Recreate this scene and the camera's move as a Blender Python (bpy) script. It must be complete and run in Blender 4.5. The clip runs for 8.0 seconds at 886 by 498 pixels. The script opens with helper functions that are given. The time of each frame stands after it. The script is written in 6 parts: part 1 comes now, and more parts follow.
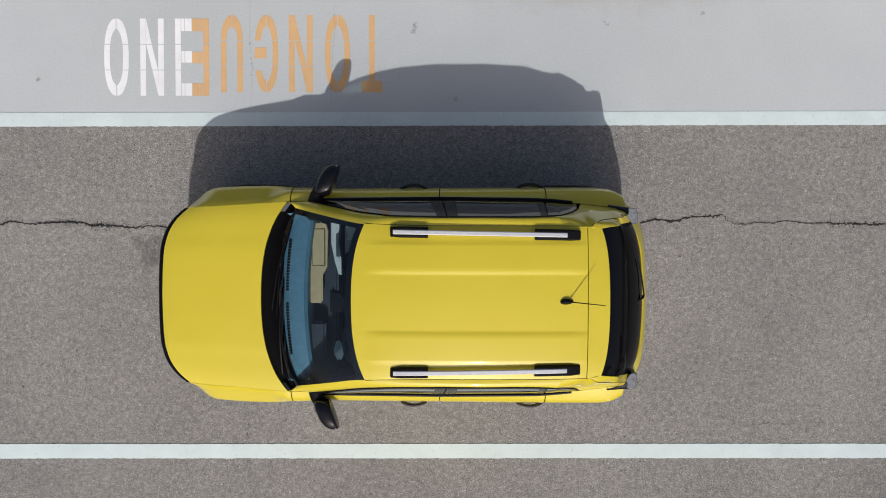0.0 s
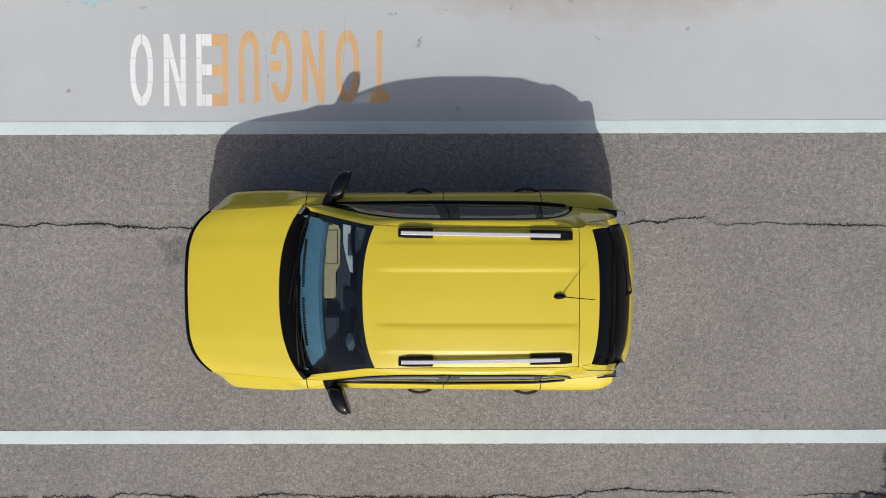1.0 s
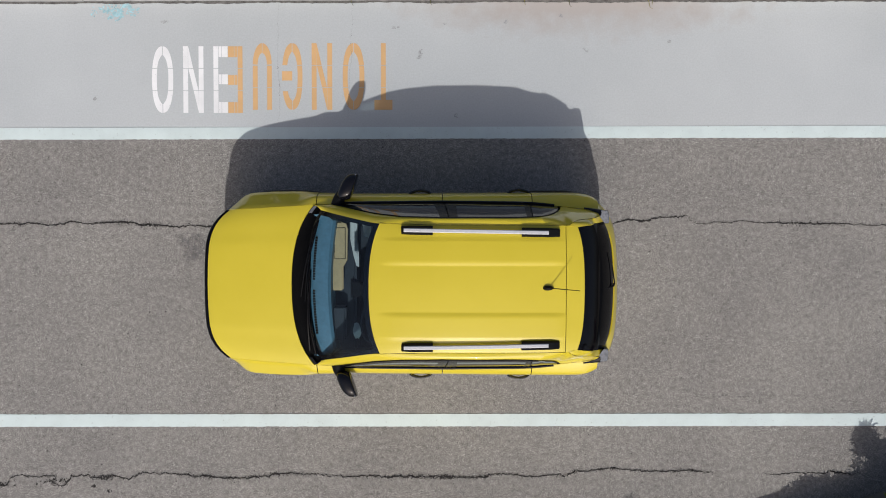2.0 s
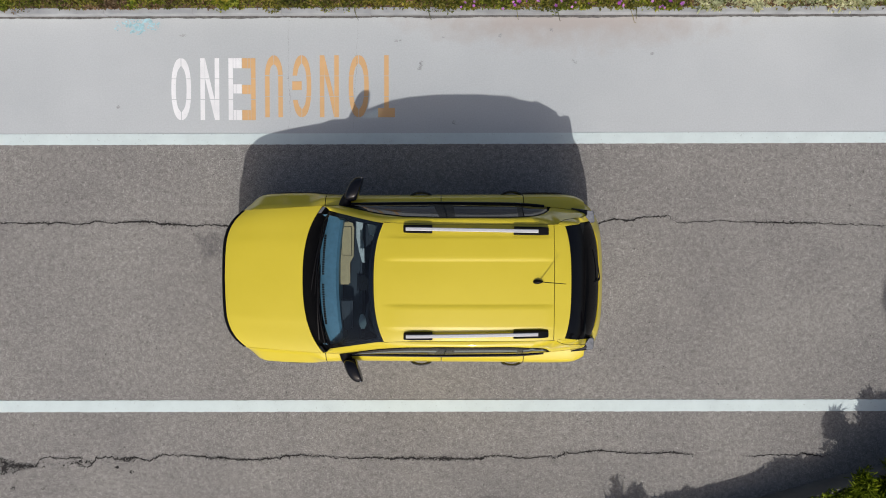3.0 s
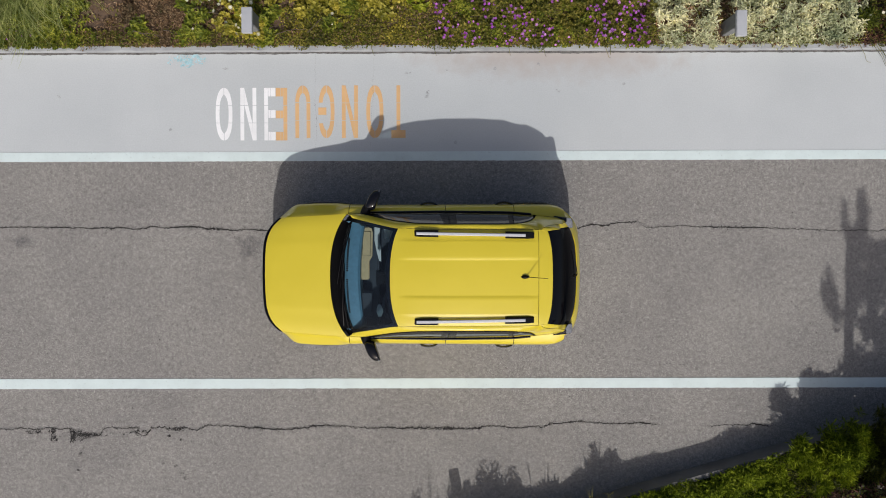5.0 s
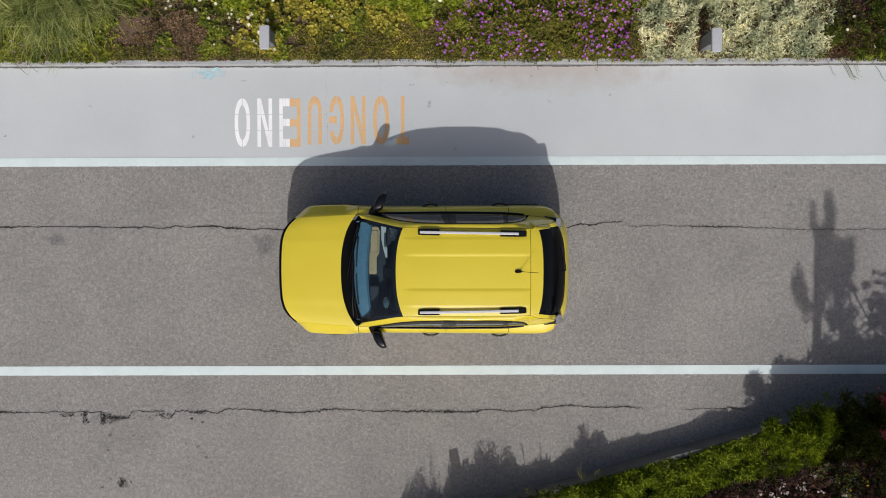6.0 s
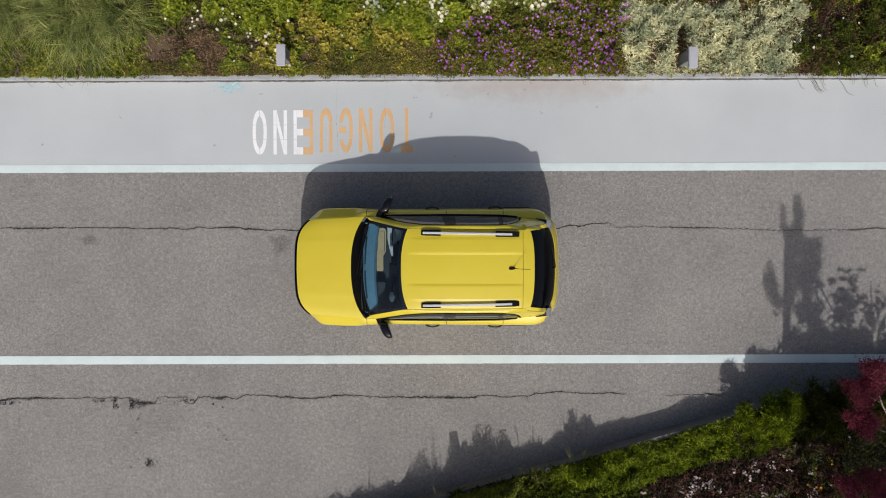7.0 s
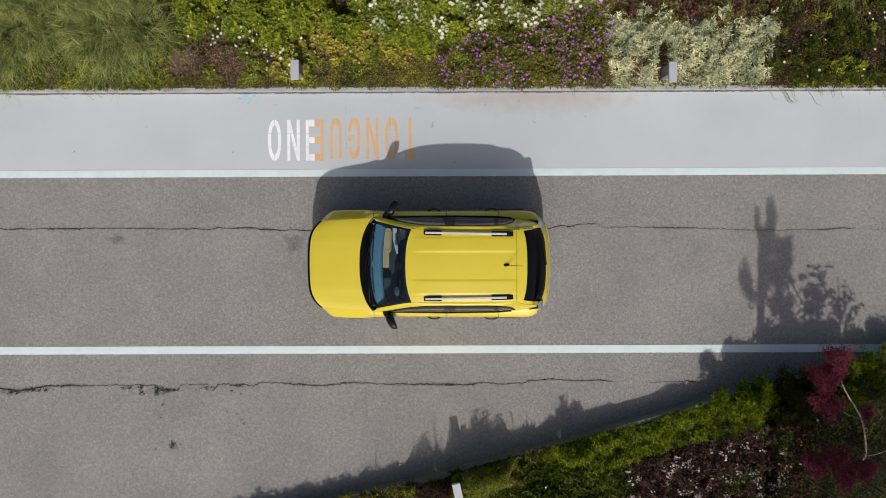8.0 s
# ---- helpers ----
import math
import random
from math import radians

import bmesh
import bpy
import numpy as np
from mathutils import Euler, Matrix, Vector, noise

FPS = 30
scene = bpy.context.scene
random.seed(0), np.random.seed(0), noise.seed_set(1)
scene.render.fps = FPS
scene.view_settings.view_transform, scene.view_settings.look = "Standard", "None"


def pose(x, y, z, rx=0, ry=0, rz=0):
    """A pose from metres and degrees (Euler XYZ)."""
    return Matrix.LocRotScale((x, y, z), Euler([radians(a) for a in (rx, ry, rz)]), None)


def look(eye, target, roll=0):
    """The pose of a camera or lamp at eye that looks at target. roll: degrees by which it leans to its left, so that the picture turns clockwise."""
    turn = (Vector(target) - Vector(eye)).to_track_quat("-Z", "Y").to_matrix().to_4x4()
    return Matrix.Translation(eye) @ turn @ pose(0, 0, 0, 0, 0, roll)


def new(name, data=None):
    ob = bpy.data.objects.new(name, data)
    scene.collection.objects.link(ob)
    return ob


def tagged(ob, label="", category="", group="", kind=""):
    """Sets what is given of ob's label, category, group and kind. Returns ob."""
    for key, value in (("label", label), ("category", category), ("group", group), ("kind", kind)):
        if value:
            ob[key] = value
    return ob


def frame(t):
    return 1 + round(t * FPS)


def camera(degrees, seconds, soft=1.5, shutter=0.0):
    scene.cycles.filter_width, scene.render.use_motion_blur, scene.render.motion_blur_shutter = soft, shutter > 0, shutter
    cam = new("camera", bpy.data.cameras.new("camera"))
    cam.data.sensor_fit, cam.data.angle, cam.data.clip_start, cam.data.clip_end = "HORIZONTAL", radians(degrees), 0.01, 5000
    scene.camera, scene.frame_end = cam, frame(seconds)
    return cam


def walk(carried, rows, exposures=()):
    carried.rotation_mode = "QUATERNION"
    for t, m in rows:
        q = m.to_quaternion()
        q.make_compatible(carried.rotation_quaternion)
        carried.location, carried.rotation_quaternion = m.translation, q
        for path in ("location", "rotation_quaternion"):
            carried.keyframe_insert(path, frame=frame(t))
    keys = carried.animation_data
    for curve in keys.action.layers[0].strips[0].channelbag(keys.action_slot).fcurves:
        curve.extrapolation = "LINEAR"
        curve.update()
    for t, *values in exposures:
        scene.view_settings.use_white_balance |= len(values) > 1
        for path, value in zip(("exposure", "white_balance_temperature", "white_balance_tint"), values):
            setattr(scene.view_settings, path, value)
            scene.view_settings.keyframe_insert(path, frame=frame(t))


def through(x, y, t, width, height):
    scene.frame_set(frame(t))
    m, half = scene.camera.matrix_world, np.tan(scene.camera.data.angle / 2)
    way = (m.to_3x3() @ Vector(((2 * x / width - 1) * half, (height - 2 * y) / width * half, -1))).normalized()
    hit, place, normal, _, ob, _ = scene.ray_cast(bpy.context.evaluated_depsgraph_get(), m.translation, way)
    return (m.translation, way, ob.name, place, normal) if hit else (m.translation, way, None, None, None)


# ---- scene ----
cam = camera(62.0, 8.0, 1.0)
PITCH, ROLL = -1.45, 0.09
ROWS = [
    (0.0, 0.336, 0.522, 6.813, 0.035),
    (0.5, 0.322, 0.527, 7.056, 0.009),
    (1.0, 0.308, 0.530, 7.311, -0.012),
    (1.5, 0.310, 0.521, 7.589, 0.004),
    (3.0, 0.331, 0.496, 8.472, -0.016),
    (3.5, 0.319, 0.511, 8.795, -0.023),
    (4.0, 0.312, 0.535, 9.197, -0.042),
    (4.5, 0.298, 0.550, 9.570, -0.044),
    (6.0, 0.277, 0.532, 10.834, -0.053),
    (6.5, 0.275, 0.533, 11.296, -0.047),
    (7.0, 0.268, 0.544, 11.811, -0.062),
    (7.5, 0.264, 0.548, 12.276, -0.088),
    (8.0, 0.259, 0.545, 12.812, -0.111),
]
walk(cam, [(t, pose(x, y, z, PITCH, ROLL, yaw)) for t, x, y, z, yaw in ROWS], [(0.0, 0.0), (8.0, 0.0)])

# ---- light: clear midday sky, sun from the south, 47 degrees up ----
SUN_UP = 46.4
world = bpy.data.worlds.new("sky")
scene.world = world
world.use_nodes = True
sky = world.node_tree.nodes.new("ShaderNodeTexSky")
sky.sky_type, sky.sun_disc = "NISHITA", False
sky.sun_elevation, sky.sun_rotation = radians(SUN_UP), radians(180)
background = world.node_tree.nodes["Background"]
sky.dust_density, sky.ozone_density, sky.air_density = 4.0, 0.3, 0.75
background.inputs["Strength"].default_value = 0.097
world.node_tree.links.new(sky.outputs[0], background.inputs[0])
sun = new("sun", bpy.data.lights.new("sun", "SUN"))
sun.data.energy, sun.data.angle, sun.data.color = 2.80, radians(0.53), (1.0, 0.974, 0.945)
toward = Vector((0.03, -math.cos(radians(SUN_UP)), math.sin(radians(SUN_UP))))
sun.matrix_world = look(toward * 30, (0, 0, 0))


# ---- materials ----
def shader(name, rough=0.6, metal=0.0, spec=0.5):
    m = bpy.data.materials.new(name)
    m.use_nodes = True
    b = m.node_tree.nodes["Principled BSDF"]
    b.inputs["Roughness"].default_value, b.inputs["Metallic"].default_value = rough, metal
    b.inputs["Specular IOR Level"].default_value = spec
    return m, m.node_tree, b


def node(tree, kind, **values):
    n = tree.nodes.new(kind)
    for key, value in values.items():
        n.inputs[key].default_value = value
    return n


def noise_at(tree, scale, detail=3.0, rough=0.55):
    """World-space noise with so many features in a metre."""
    n = node(tree, "ShaderNodeTexNoise", Scale=scale, Detail=detail, Roughness=rough)
    g = tree.nodes.new("ShaderNodeNewGeometry")
    tree.links.new(g.outputs["Position"], n.inputs["Vector"])
    return n


def ramp(tree, source, stops):
    r = tree.nodes.new("ShaderNodeValToRGB")
    while len(r.color_ramp.elements) < len(stops):
        r.color_ramp.elements.new(0.5)
    for e, (at, c) in zip(r.color_ramp.elements, stops):
        e.position, e.color = at, (*c, 1) if len(c) == 3 else c
    tree.links.new(source, r.inputs[0])
    return r


def blend(tree, mode, fac, a, b):
    n = tree.nodes.new("ShaderNodeMix")
    n.data_type, n.blend_type = "RGBA", mode
    for socket, value in ((n.inputs[0], fac), (n.inputs[6], a), (n.inputs[7], b)):
        if isinstance(value, (int, float)):
            socket.default_value = value
        elif isinstance(value, tuple):
            socket.default_value = (*value, 1)
        else:
            tree.links.new(value, socket)
    return n.outputs[2]


def bump(tree, b, source, strength, distance):
    n = node(tree, "ShaderNodeBump", Strength=strength, Distance=distance)
    tree.links.new(source, n.inputs["Height"])
    tree.links.new(n.outputs[0], b.inputs["Normal"])


def grey(v):
    return (v, v, v)


def plain(name, color, rough=0.5, metal=0.0, scale=6.0, amount=0.12, bump_scale=0.0, bump_depth=0.001, spec=0.5):
    """A surface of one colour with soft mottling and, if asked, fine relief."""
    m, tree, b = shader(name, rough, metal, spec)
    lo, hi = tuple(c * (1 - amount) for c in color), tuple(min(1, c * (1 + amount)) for c in color)
    r = ramp(tree, noise_at(tree, scale, 5).outputs["Fac"], [(0.3, lo), (0.7, hi)])
    tree.links.new(r.outputs[0], b.inputs["Base Color"])
    if bump_scale:
        bump(tree, b, noise_at(tree, bump_scale, 2).outputs["Fac"], 0.5, bump_depth)
    return m


def asphalt_material():
    m, tree, b = shader("asphalt", 0.9, 0, 0.15)
    grain = ramp(tree, noise_at(tree, 96, 4.0, 0.74).outputs["Fac"], [(0.33, (0.137, 0.129, 0.121)), (0.5, (0.230, 0.219, 0.205)), (0.66, (0.398, 0.382, 0.358))])
    fine = ramp(tree, noise_at(tree, 230, 1).outputs["Fac"], [(0.36, grey(0.86)), (0.64, grey(1.14))])
    c = blend(tree, "MULTIPLY", 1.0, grain.outputs[0], fine.outputs[0])
    stones = node(tree, "ShaderNodeTexVoronoi", Scale=125.0)
    place = tree.nodes.new("ShaderNodeNewGeometry")
    tree.links.new(place.outputs["Position"], stones.inputs["Vector"])
    split = tree.nodes.new("ShaderNodeSeparateColor")
    tree.links.new(stones.outputs["Color"], split.inputs[0])
    stone = ramp(tree, split.outputs[0], [(0.0, grey(0.82)), (0.45, grey(0.99)), (0.88, grey(1.12)), (1.0, grey(1.36))])
    c = blend(tree, "MULTIPLY", 1.0, c, stone.outputs[0])
    chips = ramp(tree, noise_at(tree, 55, 0.5).outputs["Fac"], [(0.73, grey(0.0)), (0.79, grey(0.55))])
    c = blend(tree, "MIX", chips.outputs[0], c, (0.62, 0.60, 0.57))
    pits = ramp(tree, noise_at(tree, 34, 2.0).outputs["Fac"], [(0.25, grey(0.25)), (0.33, grey(1.0))])
    c = blend(tree, "MULTIPLY", 1.0, c, pits.outputs[0])
    patch = ramp(tree, noise_at(tree, 0.7, 6, 0.62).outputs["Fac"], [(0.33, (0.858, 0.855, 0.860)), (0.65, (1.040, 1.036, 1.024))])
    c = blend(tree, "MULTIPLY", 1.0, c, patch.outputs[0])
    mid = ramp(tree, noise_at(tree, 13, 4, 0.75).outputs["Fac"], [(0.3, grey(0.84)), (0.7, grey(1.16))])
    c = blend(tree, "MULTIPLY", 1.0, c, mid.outputs[0])
    coarse = ramp(tree, noise_at(tree, 26, 3, 0.7).outputs["Fac"], [(0.3, grey(0.84)), (0.7, grey(1.16))])
    c = blend(tree, "MULTIPLY", 1.0, c, coarse.outputs[0])
    tree.links.new(c, b.inputs["Base Color"])
    bump(tree, b, noise_at(tree, 110, 3).outputs["Fac"], 0.6, 0.006)
    return m


def coated_concrete_material():
    m, tree, b = shader("coated_concrete", 0.7, 0, 0.4)
    broad = ramp(tree, noise_at(tree, 0.55, 6, 0.6).outputs["Fac"], [(0.3, (0.440, 0.462, 0.468)), (0.7, (0.500, 0.521, 0.525))])
    fine = ramp(tree, noise_at(tree, 60, 3).outputs["Fac"], [(0.3, grey(0.94)), (0.7, grey(1.05))])
    c = blend(tree, "MULTIPLY", 1.0, broad.outputs[0], fine.outputs[0])
    stain = ramp(tree, noise_at(tree, 7.5, 5, 0.6).outputs["Fac"], [(0.22, (0.6, 0.6, 0.62)), (0.27, (1, 1, 1))])
    c = blend(tree, "MULTIPLY", 0.8, c, stain.outputs[0])
    # brown run-off from the bed, widest by the kerb
    g = tree.nodes.new("ShaderNodeNewGeometry")
    place = tree.nodes.new("ShaderNodeMapping")
    place.vector_type = "TEXTURE"
    place.inputs["Location"].default_value, place.inputs["Scale"].default_value = (1.75, 2.95, 0), (2.1, 0.42, 1.0)
    tree.links.new(g.outputs["Position"], place.inputs[0])
    far = tree.nodes.new("ShaderNodeVectorMath")
    far.operation = "LENGTH"
    tree.links.new(place.outputs[0], far.inputs[0])
    ragged = node(tree, "ShaderNodeMath")
    ragged.operation = "MULTIPLY_ADD"
    tree.links.new(noise_at(tree, 3.5, 6, 0.65).outputs["Fac"], ragged.inputs[0])
    ragged.inputs[1].default_value = 1.5
    tree.links.new(far.outputs["Value"], ragged.inputs[2])
    soft = ramp(tree, ragged.outputs[0], [(0.6, grey(0.8)), (1.0, grey(0.0))])
    half = node(tree, "ShaderNodeMath")
    half.operation = "MULTIPLY"
    half.inputs[1].default_value = 0.56
    tree.links.new(ragged.outputs[0], half.inputs[0])
    tree.links.new(half.outputs[0], soft.inputs[0])
    c = blend(tree, "MIX", soft.outputs[0], c, (0.40, 0.355, 0.33))
    tree.links.new(c, b.inputs["Base Color"])
    bump(tree, b, noise_at(tree, 60, 3).outputs["Fac"], 0.25, 0.002)
    return m


def road_paint_material(name, color, worn):
    m, tree, b = shader(name, 0.6, 0, 0.4)
    tone = ramp(tree, noise_at(tree, 3.0, 6, 0.65).outputs["Fac"], [(0.3, tuple(c * 0.88 for c in color)), (0.65, color)])
    chips = ramp(tree, noise_at(tree, 46, 4, 0.7).outputs["Fac"], [(0.30, worn), (0.37, (1, 1, 1))])
    c = blend(tree, "MULTIPLY", 1.0, tone.outputs[0], chips.outputs[0])
    tree.links.new(c, b.inputs["Base Color"])
    bump(tree, b, noise_at(tree, 120, 3).outputs["Fac"], 0.4, 0.003)
    return m


def leaf_material(name, dark, mid, light, through=0.25, rough=0.55):
    """Leaves that differ one by one and in drifts of about a metre."""
    m, tree, b = shader(name, rough, 0, 0.3)
    g = tree.nodes.new("ShaderNodeNewGeometry")
    r = ramp(tree, g.outputs["Random Per Island"], [(0.0, dark), (0.5, mid), (1.0, light)])
    drift = ramp(tree, noise_at(tree, 3.2, 6, 0.65).outputs["Fac"], [(0.3, (0.44, 0.52, 0.4)), (0.7, (1.5, 1.4, 1.25))])
    c = blend(tree, "MULTIPLY", 1.0, r.outputs[0], drift.outputs[0])
    tree.links.new(c, b.inputs["Base Color"])
    thin = tree.nodes.new("ShaderNodeBsdfTranslucent")
    tree.links.new(c, thin.inputs[0])
    mix = tree.nodes.new("ShaderNodeMixShader")
    mix.inputs[0].default_value = through
    tree.links.new(b.outputs[0], mix.inputs[1])
    tree.links.new(thin.outputs[0], mix.inputs[2])
    tree.links.new(mix.outputs[0], tree.nodes["Material Output"].inputs[0])
    return m


def glass_material(name, tint, gloss=1.0, ior=1.5):
    m = bpy.data.materials.new(name)
    m.use_nodes = True
    tree = m.node_tree
    clear = node(tree, "ShaderNodeBsdfTransparent", Color=(*tint, 1))
    shine = node(tree, "ShaderNodeBsdfGlossy", Roughness=0.02)
    shine.inputs[0].default_value = (gloss, gloss, gloss, 1)
    fres = node(tree, "ShaderNodeFresnel", IOR=ior)
    mix = tree.nodes.new("ShaderNodeMixShader")
    tree.links.new(fres.outputs[0], mix.inputs[0])
    tree.links.new(clear.outputs[0], mix.inputs[1])
    tree.links.new(shine.outputs[0], mix.inputs[2])
    tree.links.new(mix.outputs[0], tree.nodes["Material Output"].inputs[0])
    return m


def car_paint_material():
    m, tree, b = shader("yellow_car_paint", 0.42, 0, 0.3)
    tone = ramp(tree, noise_at(tree, 1.6, 4).outputs["Fac"], [(0.3, (0.590, 0.472, 0.026)), (0.7, (0.628, 0.503, 0.034))])
    dust = ramp(tree, noise_at(tree, 38, 4, 0.7).outputs["Fac"], [(0.55, grey(0.0)), (0.8, grey(0.10))])
    c = blend(tree, "MIX", dust.outputs[0], tone.outputs[0], (0.60, 0.51, 0.15))
    tree.links.new(c, b.inputs["Base Color"])
    b.inputs["Coat Weight"].default_value = 1.0
    b.inputs["Coat IOR"].default_value = 1.5
    b.inputs["Coat Roughness"].default_value = 0.035
    return m


ASPHALT = asphalt_material()
CONCRETE = coated_concrete_material()
LINE_PAINT = road_paint_material("pale_line_paint", (0.615, 0.700, 0.690), (0.62, 0.60, 0.58))
WHITE_PAINT = road_paint_material("white_lettering_paint", (0.84, 0.84, 0.84), (0.75, 0.75, 0.76))
ORANGE_PAINT = road_paint_material("orange_lettering_paint", (0.69, 0.425, 0.20), (0.85, 1.05, 1.6))
KERB_STONE = plain("kerb_concrete", (0.34, 0.35, 0.36), 0.8, 0, 4, 0.2, 70, 0.003)
DIRT = plain("gutter_dirt", (0.12, 0.115, 0.11), 0.95, 0, 14, 0.5, 60, 0.004)
SOIL = plain("bed_soil", (0.12, 0.078, 0.050), 0.95, 0, 9, 0.4, 40, 0.01)
DARK_SOIL = plain("dark_mulch", (0.03, 0.022, 0.016), 0.95, 0, 9, 0.4, 40, 0.01)
EARTH = plain("dry_ground", (0.16, 0.14, 0.085), 0.95, 0, 0.6, 0.35, 20, 0.02)
CRACK = plain("crack_shadow", (0.022, 0.020, 0.019), 0.95, 0, 20, 0.4)
SCUFF = plain("footpath_scuff", (0.33, 0.335, 0.34), 0.9, 0, 20, 0.2)
PAVE_CRACK = plain("hairline_crack", (0.24, 0.235, 0.235), 0.95, 0, 20, 0.2)
OIL = plain("oil_stain", (0.075, 0.072, 0.072), 0.8, 0, 20, 0.4)
CYAN = plain("cyan_spill", (0.34, 0.535, 0.58), 0.8, 0, 20, 0.25)
PAINT = car_paint_material()
BLACK = plain("black_plastic", (0.005, 0.005, 0.006), 0.5, 0, 30, 0.2, 300, 0.0004, 0.12)
COWL_BLACK = plain("matt_black_cowl", (0.003, 0.003, 0.0035), 0.6, 0, 30, 0.2, 300, 0.0004, 0.04)
SATIN_BLACK = plain("satin_black_trim", (0.004, 0.004, 0.005), 0.22, 0, 10, 0.2, 0, 0.001, 0.14)
HANDLE_BLACK = plain("polished_handle", (0.008, 0.008, 0.009), 0.13, 0, 10, 0.2, 0, 0.001, 0.6)
GLOSS_BLACK = plain("gloss_black", (0.004, 0.004, 0.006), 0.05, 0, 10, 0.2, 0, 0.001, 0.42)
SILVER = plain("satin_aluminium", (0.60, 0.60, 0.62), 0.35, 0.3, 30, 0.05)
CHROME = plain("chrome", (0.75, 0.76, 0.78), 0.12, 1.0, 30, 0.05)
REAR_BLACK = plain("dark_rear_glass", (0.002, 0.0024, 0.0035), 0.06, 0, 10, 0.2, 0, 0.001, 0.07)
VISOR_BLACK = plain("piano_black_visor", (0.003, 0.003, 0.004), 0.05, 0, 10, 0.2, 0, 0.001, 0.22)
CAP_GREY = plain("grey_cap", (0.14, 0.145, 0.16), 0.35, 0, 20, 0.1)
RUBBER = plain("tyre_rubber", (0.02, 0.02, 0.021), 0.85, 0, 40, 0.3, 120, 0.001)
FRONT_GLASS = glass_material("windscreen_glass", (0.62, 0.78, 0.84))
SIDE_GLASS = glass_material("side_glass", (0.15, 0.20, 0.21), 1.0, 1.85)
PRIVACY_GLASS = glass_material("privacy_glass", (0.07, 0.075, 0.085), 0.9, 1.75)
DASH = plain("dashboard_vinyl", (0.085, 0.20, 0.29), 0.6, 0, 20, 0.12, 200, 0.0006)
BEIGE = plain("beige_vinyl", (0.50, 0.37, 0.20), 0.6, 0, 20, 0.08)
SEAM = plain("seam_brown", (0.16, 0.12, 0.07), 0.8, 0, 20, 0.1)
TRIM_DARK = plain("dark_trim", (0.014, 0.020, 0.030), 0.6, 0, 20, 0.2, 200, 0.0006)
SEAT_PALE = plain("pale_seat_cloth", (0.50, 0.52, 0.52), 0.8, 0, 20, 0.12, 200, 0.001)
LAMP_RED = plain("red_lamp_lens", (0.20, 0.03, 0.03), 0.12, 0, 20, 0.2)
LAMP_CLEAR = plain("clear_lamp_lens", (0.27, 0.275, 0.29), 0.15, 0.35, 60, 0.35, 90, 0.002)
BOLLARD = plain("grey_powder_coat", (0.40, 0.41, 0.43), 0.55, 0, 5, 0.08, 150, 0.0005)
BOLLARD_SIDE = plain("dark_grey_powder_coat", (0.16, 0.165, 0.17), 0.6, 0, 5, 0.1)
STAIN_FAINT = plain("faint_oil_stain", (0.15, 0.143, 0.14), 0.85, 0, 40, 0.4)
WALL_STONE = plain("planter_basalt", (0.125, 0.122, 0.117), 0.85, 0, 2.5, 0.25, 50, 0.004)
BARK = plain("pale_bark", (0.32, 0.25, 0.20), 0.85, 0, 20, 0.3, 60, 0.003)
DARK_BARK = plain("dark_bark", (0.10, 0.075, 0.055), 0.9, 0, 20, 0.3, 60, 0.004)
GREEN = leaf_material("green_leaf", (0.065, 0.095, 0.010), (0.18, 0.215, 0.022), (0.34, 0.35, 0.05))
LIME = leaf_material("lime_leaf", (0.11, 0.155, 0.010), (0.245, 0.295, 0.020), (0.41, 0.44, 0.06), 0.35)
FERN = leaf_material("fern_leaf", (0.034, 0.050, 0.006), (0.088, 0.115, 0.013), (0.20, 0.235, 0.038), 0.35)
YELLOW_LEAF = leaf_material("yellow_green_leaf", (0.16, 0.15, 0.015), (0.34, 0.30, 0.035), (0.56, 0.48, 0.11))
OLIVE = leaf_material("olive_groundcover_leaf", (0.06, 0.07, 0.012), (0.16, 0.155, 0.025), (0.30, 0.26, 0.06))
RUSSET = leaf_material("russet_leaf", (0.08, 0.048, 0.03), (0.22, 0.135, 0.08), (0.40, 0.28, 0.19))
SILVER_LEAF = leaf_material("silver_leaf", (0.40, 0.41, 0.27), (0.65, 0.665, 0.48), (0.81, 0.81, 0.655), 0.3)
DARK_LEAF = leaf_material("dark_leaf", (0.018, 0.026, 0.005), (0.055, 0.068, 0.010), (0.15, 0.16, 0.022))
STRAW = leaf_material("grass_blade", (0.10, 0.135, 0.03), (0.27, 0.32, 0.09), (0.52, 0.53, 0.24), 0.35)
CRIMSON = leaf_material("crimson_leaf", (0.12, 0.016, 0.034), (0.18, 0.026, 0.055), (0.26, 0.045, 0.085), 0.35)
BRIGHT_FERN = leaf_material("bright_fern_leaf", (0.080, 0.118, 0.007), (0.205, 0.272, 0.016), (0.39, 0.455, 0.05), 0.42)
WINE_LEAF = leaf_material("wine_leaf", (0.022, 0.007, 0.008), (0.075, 0.020, 0.022), (0.18, 0.06, 0.05))
DAISY_LEAF = leaf_material("daisy_leaf", (0.11, 0.14, 0.03), (0.28, 0.32, 0.075), (0.48, 0.51, 0.19))
BROWN_LEAF = leaf_material("brown_purple_leaf", (0.018, 0.008, 0.008), (0.058, 0.025, 0.022), (0.17, 0.08, 0.062))
WHITE_PETAL = leaf_material("white_petal", (0.60, 0.58, 0.48), (0.74, 0.72, 0.62), (0.84, 0.83, 0.76))
PURPLE_PETAL = leaf_material("purple_petal", (0.34, 0.07, 0.46), (0.47, 0.14, 0.60), (0.58, 0.28, 0.70))
ORANGE_PETAL = leaf_material("orange_petal", (0.7, 0.28, 0.02), (0.8, 0.36, 0.03), (0.85, 0.45, 0.05))
